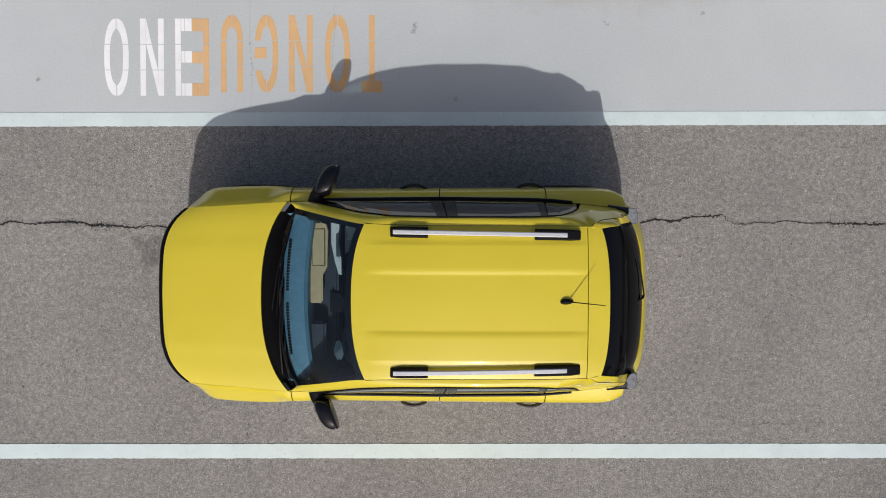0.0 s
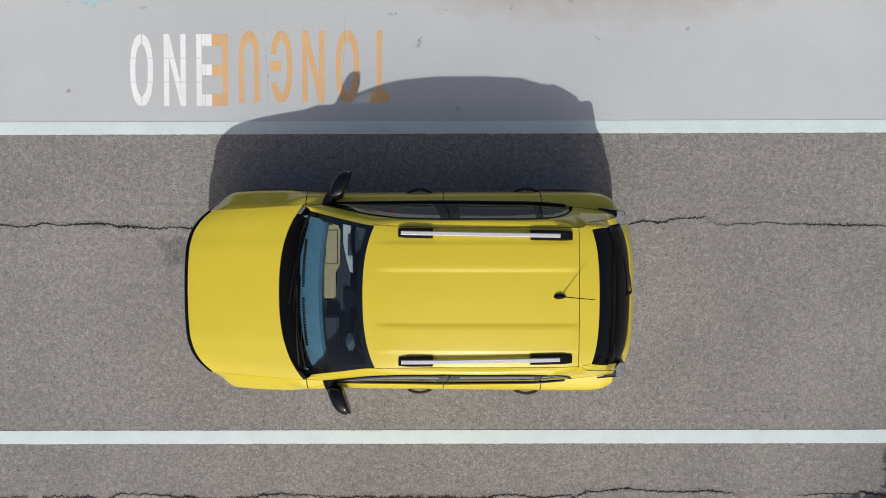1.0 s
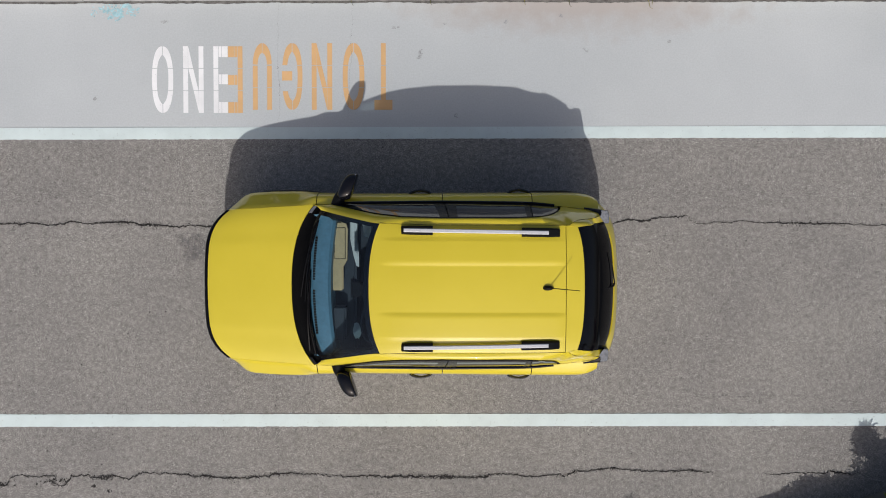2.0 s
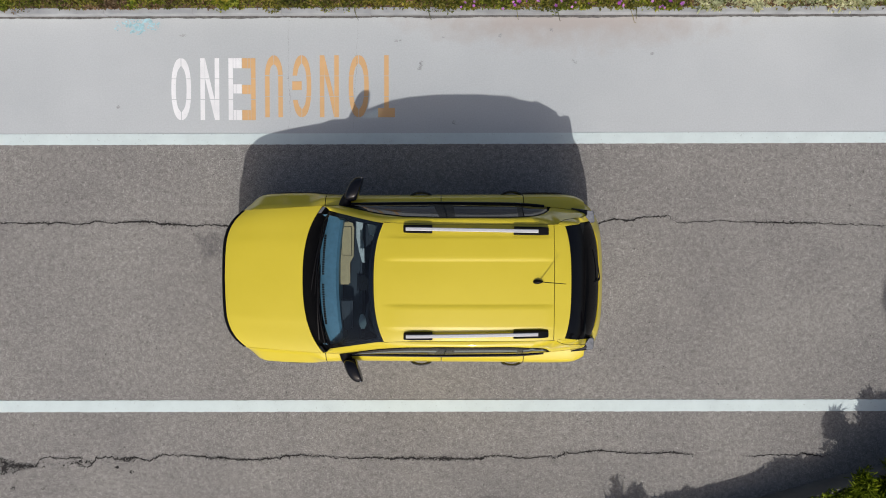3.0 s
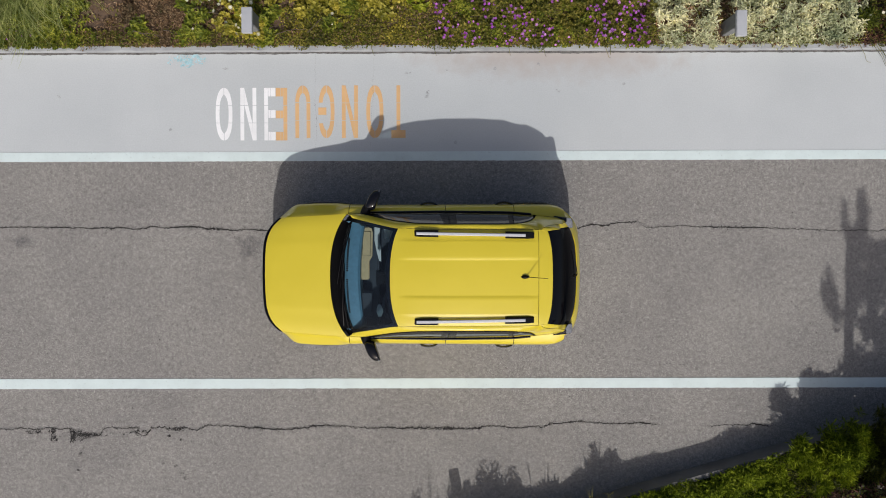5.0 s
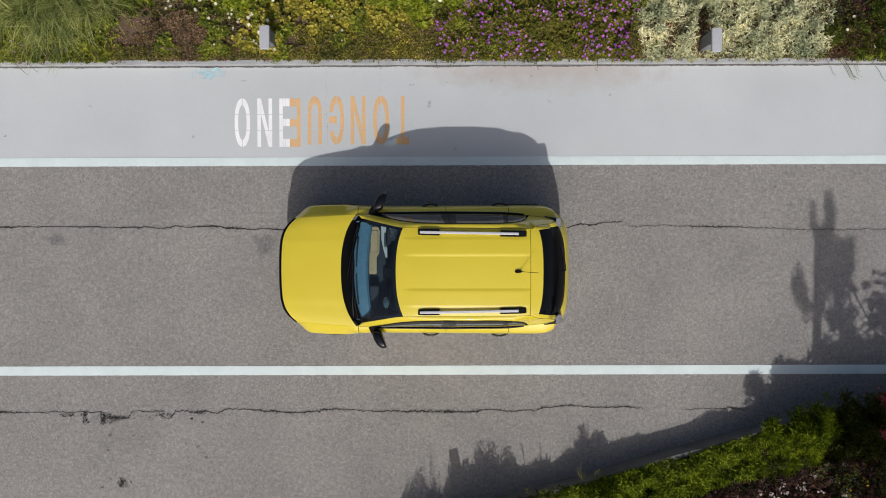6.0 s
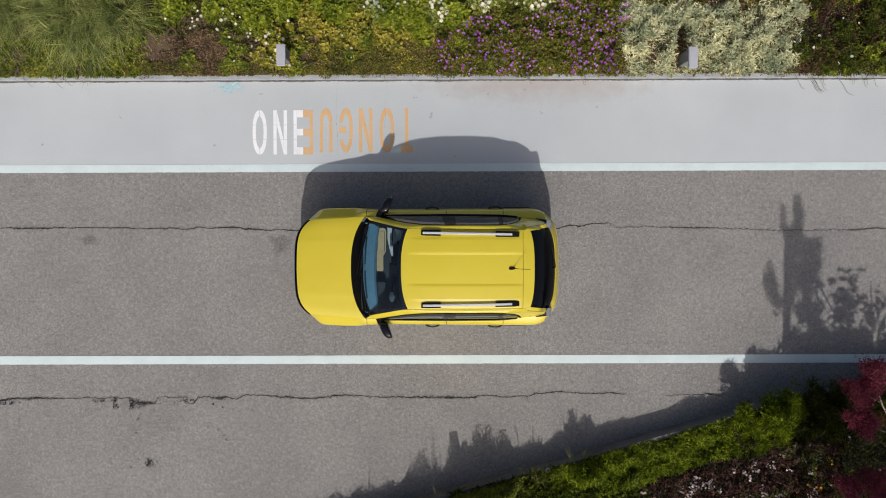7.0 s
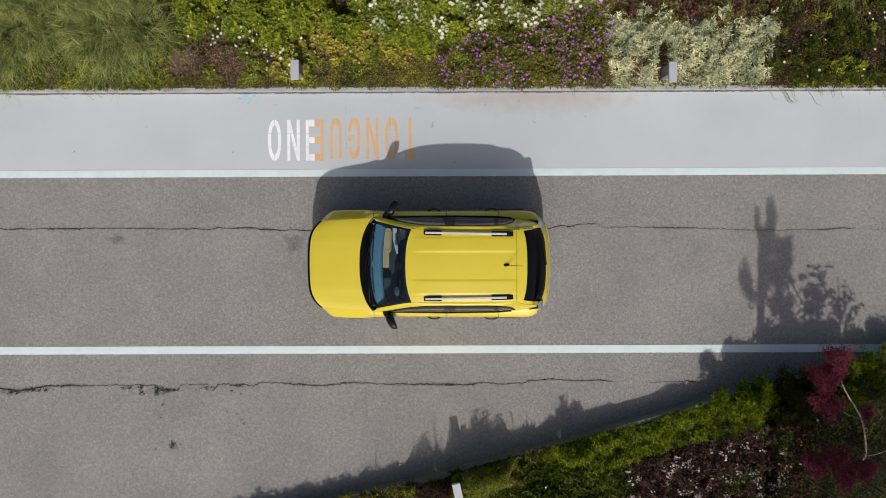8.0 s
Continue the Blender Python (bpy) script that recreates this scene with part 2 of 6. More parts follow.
PINK_PETAL = leaf_material("pale_pink_petal", (0.34, 0.26, 0.28), (0.52, 0.43, 0.46), (0.72, 0.64, 0.66))


# ---- mesh helpers ----
def mesh_of(name, bm, material, smooth=True, keep=False):
    me = bpy.data.meshes.new(name)
    if not keep:
        bmesh.ops.recalc_face_normals(bm, faces=bm.faces)
    bm.to_mesh(me)
    bm.free()
    if smooth:
        me.polygons.foreach_set("use_smooth", [True] * len(me.polygons))
        me.set_sharp_from_angle(angle=radians(38))
    me.materials.append(material)
    return me


def part(name, bm, material, parent, label="", keep=False):
    ob = new(name, mesh_of(name, bm, material, True, keep))
    ob.parent = parent
    return tagged(ob, label)


def thing(name, label, category, group="", kind="", at=(0, 0, 0), rz=0.0):
    ob = new(name)
    ob.matrix_world = pose(*at, 0, 0, rz)
    return tagged(ob, label, category, group, kind)


def spline(points, n):
    """n points along a smooth curve through the given ones, evenly by parameter."""
    p = [Vector(q) for q in points]
    p = [2 * p[0] - p[1]] + p + [2 * p[-1] - p[-2]]
    out = []
    for i in range(n):
        u = i / (n - 1) * (len(p) - 3)
        k = min(int(u), len(p) - 4)
        t = u - k
        a, b, c, d = p[k:k + 4]
        out.append(0.5 * (2 * b + (c - a) * t + (2 * a - 5 * b + 4 * c - d) * t * t + (3 * b - a - 3 * c + d) * t ** 3))
    return out


def sheet(rows, bm=None, thick=0.0, out=None):
    """A skin through rows of points, as many in each. thick: it gets an inner skin so far behind it, as seen from the car's middle.
    out: faces turned outwards from the car's middle."""
    bm = bm or bmesh.new()
    grid = [[bm.verts.new(p) for p in row] for row in rows]
    n, m = len(grid), len(grid[0])

    def skin(g, flip):
        for a, b in zip(g, g[1:]):
            for k in range(m - 1):
                q = (a[k], a[k + 1], b[k + 1], b[k])
                bm.faces.new(q[::-1] if flip else q)

    mid = grid[n // 2][m // 2].co
    p, q = grid[n // 2][max(m // 2 - 1, 0)].co, grid[max(n // 2 - 1, 0)][m // 2].co
    turn = (mid - p).cross(q - mid) if (mid - p).length and (q - mid).length else Vector((0, 0, 1))
    away = mid - Vector((mid.x * 0.8, 0, 0.6))
    flip = (thick or out) and turn.dot(away) > 0
    skin(grid, flip)
    if thick:
        bm.normal_update()
        inner = [[bm.verts.new(v.co - v.normal * abs(thick)) for v in row] for row in grid]
        skin(inner, not flip)
        rim = [(grid[0], inner[0]), (inner[-1], grid[-1]), ([r[0] for r in inner], [r[0] for r in grid]), ([r[-1] for r in grid], [r[-1] for r in inner])]
        for a, b in rim:
            for k in range(len(a) - 1):
                q = (a[k], a[k + 1], b[k + 1], b[k])
                bm.faces.new(q if not flip else q[::-1])
    return bm


def ruled(a, b, n, m, bulge=0.0, thick=0.0, side=1):
    """A skin between two curves, swelling outwards (up, and to the given side) in the middle."""
    ca, cb = spline(a, n), spline(b, n)
    rows = []
    for j in range(m + 1):
        s = j / m
        k = bulge * 4 * s * (1 - s)
        rows.append([p.lerp(q, s) + Vector((0, side * k * 0.8, k * 0.6)) for p, q in zip(ca, cb)])
    return sheet(rows, None, thick)


def box(bm, lo, hi, bevel=0.0, m=None):
    out = bmesh.ops.create_cube(bm, size=1)["verts"]
    for v in out:
        v.co = Vector([lo[i] + (v.co[i] + 0.5) * (hi[i] - lo[i]) for i in range(3)])
    if bevel:
        edges = list({e for v in out for e in v.link_edges})
        out = list({v for f in bmesh.ops.bevel(bm, geom=edges, offset=bevel, segments=2, affect="EDGES")["faces"] for v in f.verts} | set(v for v in out if v.is_valid))
    if m is not None:
        for v in out:
            v.co = m @ v.co
    return bm


def tube(points, radius, sides=8, n=0, bm=None, flat=1.0):
    """A round bar along a curve; radius a number or one for each point."""
    bm = bm or bmesh.new()
    pts = spline(points, n) if n else [Vector(p) for p in points]
    radii = [radius] * len(pts) if isinstance(radius, (int, float)) else [radius[0] + (radius[1] - radius[0]) * i / (len(pts) - 1) for i in range(len(pts))]
    rings = []
    for i, p in enumerate(pts):
        d = (pts[min(i + 1, len(pts) - 1)] - pts[max(i - 1, 0)]).normalized()
        u = d.cross(Vector((0, 0, 1)) if abs(d.z) < 0.9 else Vector((1, 0, 0))).normalized()
        w = u.cross(d)
        rings.append([bm.verts.new(p + radii[i] * (u * math.cos(2 * math.pi * k / sides) + w * flat * math.sin(2 * math.pi * k / sides))) for k in range(sides)])
    for a, b in zip(rings, rings[1:]):
        for k in range(sides):
            bm.faces.new((a[k], a[(k + 1) % sides], b[(k + 1) % sides], b[k]))
    bm.faces.new(rings[0][::-1])
    bm.faces.new(rings[-1])
    return bm


def lathe(profile, sides, axis="y", at=(0, 0, 0), bm=None):
    """A body turned about an axis; profile of (along, radius)."""
    bm = bm or bmesh.new()
    rings = []
    for s, r in profile:
        ring = []
        for k in range(sides):
            a = 2 * math.pi * k / sides
            c = (r * math.cos(a), s, r * math.sin(a)) if axis == "y" else (r * math.cos(a), r * math.sin(a), s)
            ring.append(bm.verts.new(Vector(c) + Vector(at)))
        rings.append(ring)
    for a, b in zip(rings, rings[1:]):
        for k in range(sides):
            bm.faces.new((a[k], a[(k + 1) % sides], b[(k + 1) % sides], b[k]))
    return bm


def slab(name, outline_a, outline_b, z0, z1, material, label, category, steps=1):
    """A structure strip between two edge lines, with thickness."""
    bm = bmesh.new()
    top = sheet([[Vector((x, y, z1)) for x, y in outline_a], [Vector((x, y, z1)) for x, y in outline_b]], bm)
    ext = bmesh.ops.extrude_face_region(bm, geom=list(bm.faces))
    for v in [g for g in ext["geom"] if isinstance(g, bmesh.types.BMVert)]:
        v.co.z = z0
    ob = new(name, mesh_of(name, bm, material, False))
    return tagged(ob, label, category, kind="structure")


# ---- the setting ----
def upper_line(x):
    return 1.547 + 0.0024 * x


def lower_line(x):
    return -1.531 + 0.0016 * x


def kerb_line(x):
    return 2.939 + 0.0025 * x


FAR = 160.0
bm = bmesh.new()
bmesh.ops.create_grid(bm, x_segments=8, y_segments=8, size=900)
ground = new("ground", mesh_of("ground", bm, EARTH, False))
ground.location.z = -0.06
tagged(ground, "dry earth ground reaching to the horizon", "ground", kind="structure")
xs = (-FAR, -20, 20, FAR)
road = slab("road", [(x, -14.0) for x in xs], [(x, upper_line(x)) for x in xs], -0.2, 0.0, ASPHALT, "worn grey asphalt road with cracks and pale aggregate", "road")
pavement = slab("pavement", [(x, upper_line(x)) for x in xs], [(x, kerb_line(x)) for x in xs], -0.2, 0.001, CONCRETE, "light grey coated footpath flush with the road", "pavement")
line_rnd = random.Random(3)
line_xs = [-FAR, -20.0, *(-12.0 + 0.03 * k for k in range(801)), 20.0, FAR]
for line, below, over, low in ((upper_line, 0.064, 0.062, "pale painted line between road and footpath"), (lower_line, 0.068, 0.068, "pale painted lane line on the asphalt")):
    rough = over > 0.065

    def worn(x, side):
        return 0.0016 * noise.noise((x * 9.0, side * 3.0, below * 50)) + line_rnd.uniform(-0.003, 0.002)

    slab("road_marking", [(x, line(x) - below - worn(x, 1)) for x in line_xs], [(x, line(x) + over + (worn(x, 2) if rough else 0.0)) for x in line_xs], 0.0005, 0.005, LINE_PAINT, low, "road marking")

# kerb in cast lengths, with narrow joints
kerb = thing("kerb", "pale concrete kerb edging the flower bed", "kerb", kind="structure")
for i in range(-14, 15):
    x0, x1 = i * 1.0 - 0.5 + 0.0008, i * 1.0 + 0.5 - 0.0008
    bm = bmesh.new()
    y = kerb_line(i)
    box(bm, (x0, y + 0.005, -0.15), (x1, y + 0.068, 0.115), 0.003)
    part("kerb_stone", bm, KERB_STONE, kerb)
for s in (-1, 1):
    bm = bmesh.new()
    box(bm, (min(s * 14.5, s * FAR), kerb_line(s * 20) - 0.01, -0.15), (max(s * 14.5, s * FAR), kerb_line(s * 20) + 0.068, 0.115), 0.003)
    part("kerb_stone", bm, KERB_STONE, kerb)


def fracture(points, width, seed, material, z, parent, rough=1.6, crumbs=1.0, step=0.007):
    """A crack in asphalt: a jagged way through the points, tight and gaping by turns, with grains broken out along it."""
    rnd = random.Random(seed)
    pts = []
    for a, b in zip(points, points[1:]):
        a, b = Vector(a), Vector(b)
        n = max(1, int((b - a).length / step))
        pts += [a.lerp(b, k / n) for k in range(n)]
    pts.append(Vector(points[-1]))
    verts, faces = [], []

    def grain(c, r):
        k = rnd.randint(4, 6)
        faces.append(tuple(range(len(verts), len(verts) + k)))
        a0 = rnd.uniform(0, 6.3)
        for i in range(k):
            q = r * rnd.uniform(0.55, 1.25)
            verts.append((c.x + q * math.cos(a0 + 6.283 * i / k), c.y + q * math.sin(a0 + 6.283 * i / k), z))

    last = None
    for i, p in enumerate(pts):
        d = (pts[min(i + 1, len(pts) - 1)] - pts[max(i - 1, 0)]).normalized()
        side = Vector((-d.y, d.x))
        t = p.x * d.x + p.y * d.y
        shift = 0.013 * noise.noise((t * 5.0, seed, 2.0)) + 0.010 * noise.noise((t * 17.0, seed, 5.0)) + 0.006 * noise.noise((t * 45.0, seed, 8.0)) + rnd.uniform(-0.0015, 0.0015)
        p = p + side * shift * rough
        end = min(1, 0.2 + min(i, len(pts) - 1 - i) / 40)
        gape = 0.34 + 0.95 * noise.noise((t * 1.7, 4.4, seed * 3.7)) + 0.55 * noise.noise((t * 6.0, 1.1, seed * 1.3))
        w = width * 0.60 * end * max(0.42, gape) * (1 + 0.9 * noise.noise((t * 33.0, 7.7, seed))) * 0.5
        here = (p + side * w * rnd.uniform(0.35, 1.1), p - side * w * rnd.uniform(0.35, 1.1))
        k = len(verts)
        verts += [(*here[0], z), (*here[1], z)]
        if last is not None:
            faces.append((last, last + 1, k + 1, k))
        last = k
        for _ in range(3):
            if rnd.random() < crumbs * 0.5 * (0.25 + 0.8 * max(0, gape)):
                grain(p + side * rnd.gauss(0, 1) * (0.40 * width * max(0.3, gape) + 0.003), rnd.uniform(0.002, 0.0068) * (0.7 + 0.5 * max(0, gape)))
    me = bpy.data.meshes.new("crack")
    me.from_pydata(verts, [], faces)
    me.materials.append(material)
    ob = new("crack", me)
    ob.parent = parent
    return ob


def crumble(name, at, size, seed, material, z, parent, cut=0.1, fine=0.006, turn=0.0):
    """A patch where the surface has broken up: grains that cluster and thin out towards its edge."""
    rnd = random.Random(seed)
    verts, faces = [], []
    n = int(size[0] * size[1] / fine ** 2 * 2.6)
    for _ in range(n):
        u, v = rnd.uniform(-1.2, 1.2), rnd.uniform(-1.2, 1.2)
        dx, dy = u * size[0], v * size[1]
        c = Vector((at[0] + dx * math.cos(turn) - dy * math.sin(turn), at[1] + dx * math.sin(turn) + dy * math.cos(turn)))
        f = noise.noise((c.x * 11, c.y * 11, seed)) + 0.8 * noise.noise((c.x * 34, c.y * 34, seed + 3.0)) + 0.25 - 0.62 * (u * u + v * v)
        if f < cut:
            continue
        r = fine * rnd.uniform(0.5, 1.5) * (0.7 + max(0.0, f))
        k = rnd.randint(4, 6)
        faces.append(tuple(range(len(verts), len(verts) + k)))
        verts += [(c.x + r * rnd.uniform(0.6, 1.2) * math.cos(6.283 * i / k), c.y + r * rnd.uniform(0.6, 1.2) * math.sin(6.283 * i / k), z + rnd.uniform(0, 0.0006)) for i in range(k)]
    me = bpy.data.meshes.new(name)
    me.from_pydata(verts, [], faces)
    me.materials.append(material)
    ob = new(name, me)
    ob.parent = parent
    return ob


# the crack along the middle of the lane, and the one towards the planter
fracture([(-14, 0.57), (-7.466, 0.579), (-5.5, 0.594), (-3.77, 0.572), (-3.69, 0.598), (-3.42, 0.580), (-3.25, 0.598), (-3.02, 0.588), (-2.95, 0.572), (-2.64, 0.566), (-2.57, 0.545), (-2.38, 0.562), (-2.24, 0.548), (-1.6, 0.54), (0, 0.57), (2.0, 0.58)], 0.056, 1, CRACK, 0.003, road)
fracture([(1.9, 0.575), (2.13, 0.582), (2.29, 0.626), (2.39, 0.608), (2.5, 0.616), (2.61, 0.646), (2.92, 0.656), (2.94, 0.61), (3.0, 0.59)], 0.072, 21, CRACK, 0.003, road)
fracture([(3.0, 0.59), (3.7, 0.602), (3.95, 0.586), (4.71, 0.574), (5.57, 0.540), (6.2, 0.541), (6.86, 0.546), (7.15, 0.572), (7.42, 0.561)], 0.042, 2, CRACK, 0.003, road)
fracture([(7.65, 0.554), (9.5, 0.54), (14, 0.55)], 0.032, 3, CRACK, 0.003, road)
fracture([(-14, -2.2), (-7.51, -2.206), (-7.17, -2.247), (-6.67, -2.158), (-5.83, -2.155), (-5.05, -2.147), (-4.81, -2.150), (-4.68, -2.238), (-4.41, -2.233), (-4.31, -2.142), (-3.86, -2.134)], 0.050, 4, CRACK, 0.003, road, 1.7, 2.4)
fracture([(-3.91, -2.232), (-3.77, -2.238), (-3.69, -2.136), (-3.50, -2.134), (-3.07, -2.164), (-2.91, -2.10), (-2.60, -2.11), (-2.42, -2.135), (-1.95, -2.165), (-1.68, -2.150), (-1.39, -2.100), (-0.89, -2.138), (0.19, -2.143), (0.73, -2.152), (0.81, -2.112), (1.22, -2.132), (1.63, -2.132), (1.74, -2.083), (2.11, -2.052), (2.5, -2.084), (2.99, -2.077), (3.24, -2.102)], 0.052, 14, CRACK, 0.003, road, 1.8, 2.0)
fracture([(3.74, -2.105), (4.0, -2.11), (4.22, -2.108), (4.43, -2.096), (4.8, -2.1)], 0.044, 5, CRACK, 0.003, road)
for k, (xa, xb, ya, yb, wide) in enumerate(((-1.46, -1.488, 1.46, -1.42, 0.005), (-1.47, -1.488, -1.65, -2.733, 0.009), (-0.10, -0.035, -2.2, -2.735, 0.009), (-0.70, -0.72, 1.46, 0.9, 0.006), (0.55, 0.50, -2.2, -2.5, 0.006))):
    fracture([(xa, ya), ((xa + xb) / 2 + 0.01, (ya + yb) / 2), (xb, yb)], wide, 60 + k, OIL, 0.0025, road, 0.8, 0.15)
fracture([(3.1, -1.28), (3.9, -1.26), (4.6, -1.27)], 0.005, 18, OIL, 0.0025, road, 1.0, 0.2)
fracture([(-1.439, 2.92), (-1.45, 2.3), (-1.43, 1.9), (-1.45, 1.63)], 0.007, 9, PAVE_CRACK, 0.0042, pavement, 1.2, 0.1)
fracture([(-0.657, 2.92), (-0.67, 2.4), (-0.70, 1.9), (-0.70, 1.63)], 0.006, 10, PAVE_CRACK, 0.0042, pavement, 1.0, 0.1)
fracture([(7.42, 2.9), (7.45, 2.2), (7.49, 1.63)], 0.004, 11, PAVE_CRACK, 0.0035, pavement, 0.8, 0.0)

# broken-up patches beside the lower crack and single pits
for k, (x, y, sx, sy, cut) in enumerate(((-5.30, -2.19, 0.12, 0.03, -0.2), (-5.03, -2.22, 0.10, 0.09, -0.1), (-4.72, -2.25, 0.12, 0.09, -0.3), (-4.53, -2.235, 0.20, 0.035, -0.4), (-3.35, -2.16, 0.18, 0.03, -0.2), (-4.48, -3.19, 0.11, 0.08, -0.35), (-6.9, -2.23, 0.30, 0.04, 0.0), (-7.3, -2.27, 0.25, 0.05, -0.1), (-3.9, -2.2, 0.2, 0.04, 0.0), (0.3, -2.15, 0.3, 0.03, 0.0))):
    crumble("broken_patch", (x, y), (sx, sy), 80 + k, CRACK, 0.003, road, cut)
for k, (x, y) in enumerate(((-4.67, -2.49), (-4.33, -2.5), (-3.54, -2.62), (-3.37, -2.66), (-3.29, -2.775), (-3.245, -2.83), (-3.51, -2.89), (-3.46, -2.25), (-3.29, -2.30), (-4.8, -3.27), (-4.66, -3.14), (-4.7, -2.72))):
    crumble("pit", (x, y), (0.022, 0.016), 100 + k, CRACK, 0.003, road, -0.8, 0.006)
crumble("faint_stain", (-2.36, 0.33), (0.15, 0.13), 27, STAIN_FAINT, 0.0027, road, -0.45)
crumble("faint_stain", (-5.42, 0.40), (0.12, 0.07), 28, STAIN_FAINT, 0.0027, road, -0.45)
# marks on the footpath
crumble("cyan_spill", (-3.17, 2.82), (0.21, 0.075), 23, CYAN, 0.0035, pavement, -0.75, 0.016)
crumble("pit", (-6.15, 1.92), (0.02, 0.012), 30, OIL, 0.0035, pavement, -0.5)
for k, (x, y) in enumerate(((0.044, 2.341), (0.07, 2.39), (1.82, 2.42), (0.30, 2.69), (0.97, 2.72), (1.54, 2.79), (-0.2, 2.66), (2.7, 2.5), (-4.9, 2.35), (-2.65, 2.72), (-3.4, 1.9), (0.45, 1.72))):
    crumble("scuff", (x, y), (0.035, 0.02), 40 + k, SCUFF, 0.0035, pavement, -0.15, 0.005, 0.5 + k)
bm = bmesh.new()
rnd = random.Random(12)
rows = [[], []]
for i in range(800):
    x = -14.4 + i * 0.036
    w = 0.019 + 0.013 * noise.noise((x * 1.7, 0, 0)) + rnd.uniform(-0.004, 0.006)
    rows[0].append((x, kerb_line(x) + 0.012, 0.004))
    rows[1].append((x, kerb_line(x) - max(0.004, w), 0.004))
part("gutter_dirt", sheet(rows, bm), DIRT, pavement, "dark dirt gathered along the kerb")


# ---- painted words on the footpath ----
def ring_piece(bm, w, h, sx, sy, y0, y1, side, n=14):
    """One side of a tall stencil O between two heights, in its own box of w by h, slit down the middle."""
    outer, inner = [], []
    for i in range(n + 1):
        y = y0 + (y1 - y0) * (0.5 - 0.5 * math.cos(math.pi * i / n))
        out, hole = abs(y - h / 2) / (h / 2), abs(y - h / 2) / (h / 2 - sy)
        xo = w / 2 * max(0.0, 1 - out ** 2.3) ** (1 / 2.3)
        xi = max(0.0035, (w / 2 - sx) * (1 - hole ** 2.3) ** (1 / 2.3)) if hole < 1 else 0.0035
        outer.append((w / 2 + side * max(xo, xi + 0.0005), y, 0))
        inner.append((w / 2 + side * xi, y, 0))
    sheet([outer, inner], bm)


def quad(bm, *pts):
    bm.faces.new([bm.verts.new((x, y, 0)) for x, y in pts])


def letter(kind, w, h):
    bm = bmesh.new()
    s, t, g = 0.052, 0.105, 0.003
    cuts = [(0, h / 3 - g), (h / 3 + g, 2 * h / 3 - g), (2 * h / 3 + g, h)]
    if kind in "OG":
        for a, b in cuts:
            ring_piece(bm, w, h, s, t, a, b, -1)
        ring_piece(bm, w, h, s, t, *cuts[0], 1)
        if kind == "O":
            ring_piece(bm, w, h, s, t, *cuts[1], 1)
            ring_piece(bm, w, h, s, t, *cuts[2], 1)
        else:
            ring_piece(bm, w, h, s, t, h * 0.72, h, 1)
            quad(bm, (w * 0.5, h * 0.42), (w, h * 0.42), (w, h * 0.56), (w * 0.5, h * 0.56))
    elif kind == "U":
        for a, b in cuts[1:]:
            quad(bm, (0, a), (s, a), (s, b), (0, b))
            quad(bm, (w - s, a), (w, a), (w, b), (w - s, b))
        for a0, a1 in ((182, 268), (272, 358)):
            outer, inner = [], []
            for i in range(13):
                a = radians(a0 + (a1 - a0) * i / 12)
                outer.append((w / 2 + w / 2 * math.cos(a), h / 3 - g + (h / 3 - g) * math.sin(a), 0))
                inner.append((w / 2 + (w / 2 - s) * math.cos(a), h / 3 - g + (h / 3 - g - t) * math.sin(a), 0))
            sheet([outer, inner], bm)
    elif kind == "N":
        for a, b in cuts:
            quad(bm, (0, a), (s, a), (s, b), (0, b))
            quad(bm, (w - s, a), (w, a), (w, b), (w - s, b))
            d0, d1 = w - s - (w - s) * a / h, w - s - (w - s) * b / h
            l0, r0, l1, r1 = max(d0, s + 0.002), min(d0 + s, w - s - 0.002), max(d1, s + 0.002), min(d1 + s, w - s - 0.002)
            quad(bm, (l0, a), (max(r0, l0 + 0.001), a), (max(r1, l1 + 0.001), b), (l1, b))
    elif kind == "E":
        for a, b in cuts:
            quad(bm, (0, a), (s, a), (s, b), (0, b))
        for y0, y1 in ((0, t + 0.01), (h * 0.43, h * 0.43 + t), (h - t - 0.01, h)):
            quad(bm, (s + 0.004, y0), (w * 0.56, y0), (w * 0.56, y1), (s + 0.004, y1))
            quad(bm, (w * 0.56 + 0.004, y0), (w, y0), (w, y1), (w * 0.56 + 0.004, y1))
    elif kind == "T":
        for a, b in ((0, h / 3 - g), (h / 3 + g, 2 * h / 3 - g), (2 * h / 3 + g, h - t)):
            quad(bm, (w / 2 - s / 2, a), (w / 2 + s / 2, a), (w / 2 + s / 2, b), (w / 2 - s / 2, b))
        quad(bm, (0, h - t), (w, h - t), (w, h), (0, h))
    return bm


one = thing("road_lettering", "white stencilled word ONE painted on the footpath", "road marking", kind="structure")
for kind, x0, x1 in (("O", -2.788, -2.562), ("N", -2.456, -2.239), ("E", -2.134, -1.982)):
    ob = part("painted_letter", letter(kind, x1 - x0, 0.705), WHITE_PAINT, one)
    ob.location = (x0, 1.758, 0.0034)
tongue = thing("road_lettering", "orange stencilled word TONGUE painted upside down beside ONE", "road marking", kind="structure")
for kind, x0, x1 in (("E", -1.978, -1.824), ("U", -1.716, -1.513), ("G", -1.405, -1.188), ("N", -1.090, -0.872), ("O", -0.760, -0.530), ("T", -0.424, -0.232)):
    ob = part("painted_letter", letter(kind, x1 - x0, 0.705), ORANGE_PAINT, tongue)
    ob.location, ob.rotation_euler = (x1, 2.495 if kind != "E" else 2.462, 0.0034), (0, 0, math.pi)


# ---- the car: nose towards -x, on the origin ----
car = thing("compact_suv", "bright yellow compact SUV with black trim parked in the lane", "car")
ARCHES = ((-1.19, 0.335), (1.34, 0.335))
TYRE = 0.325


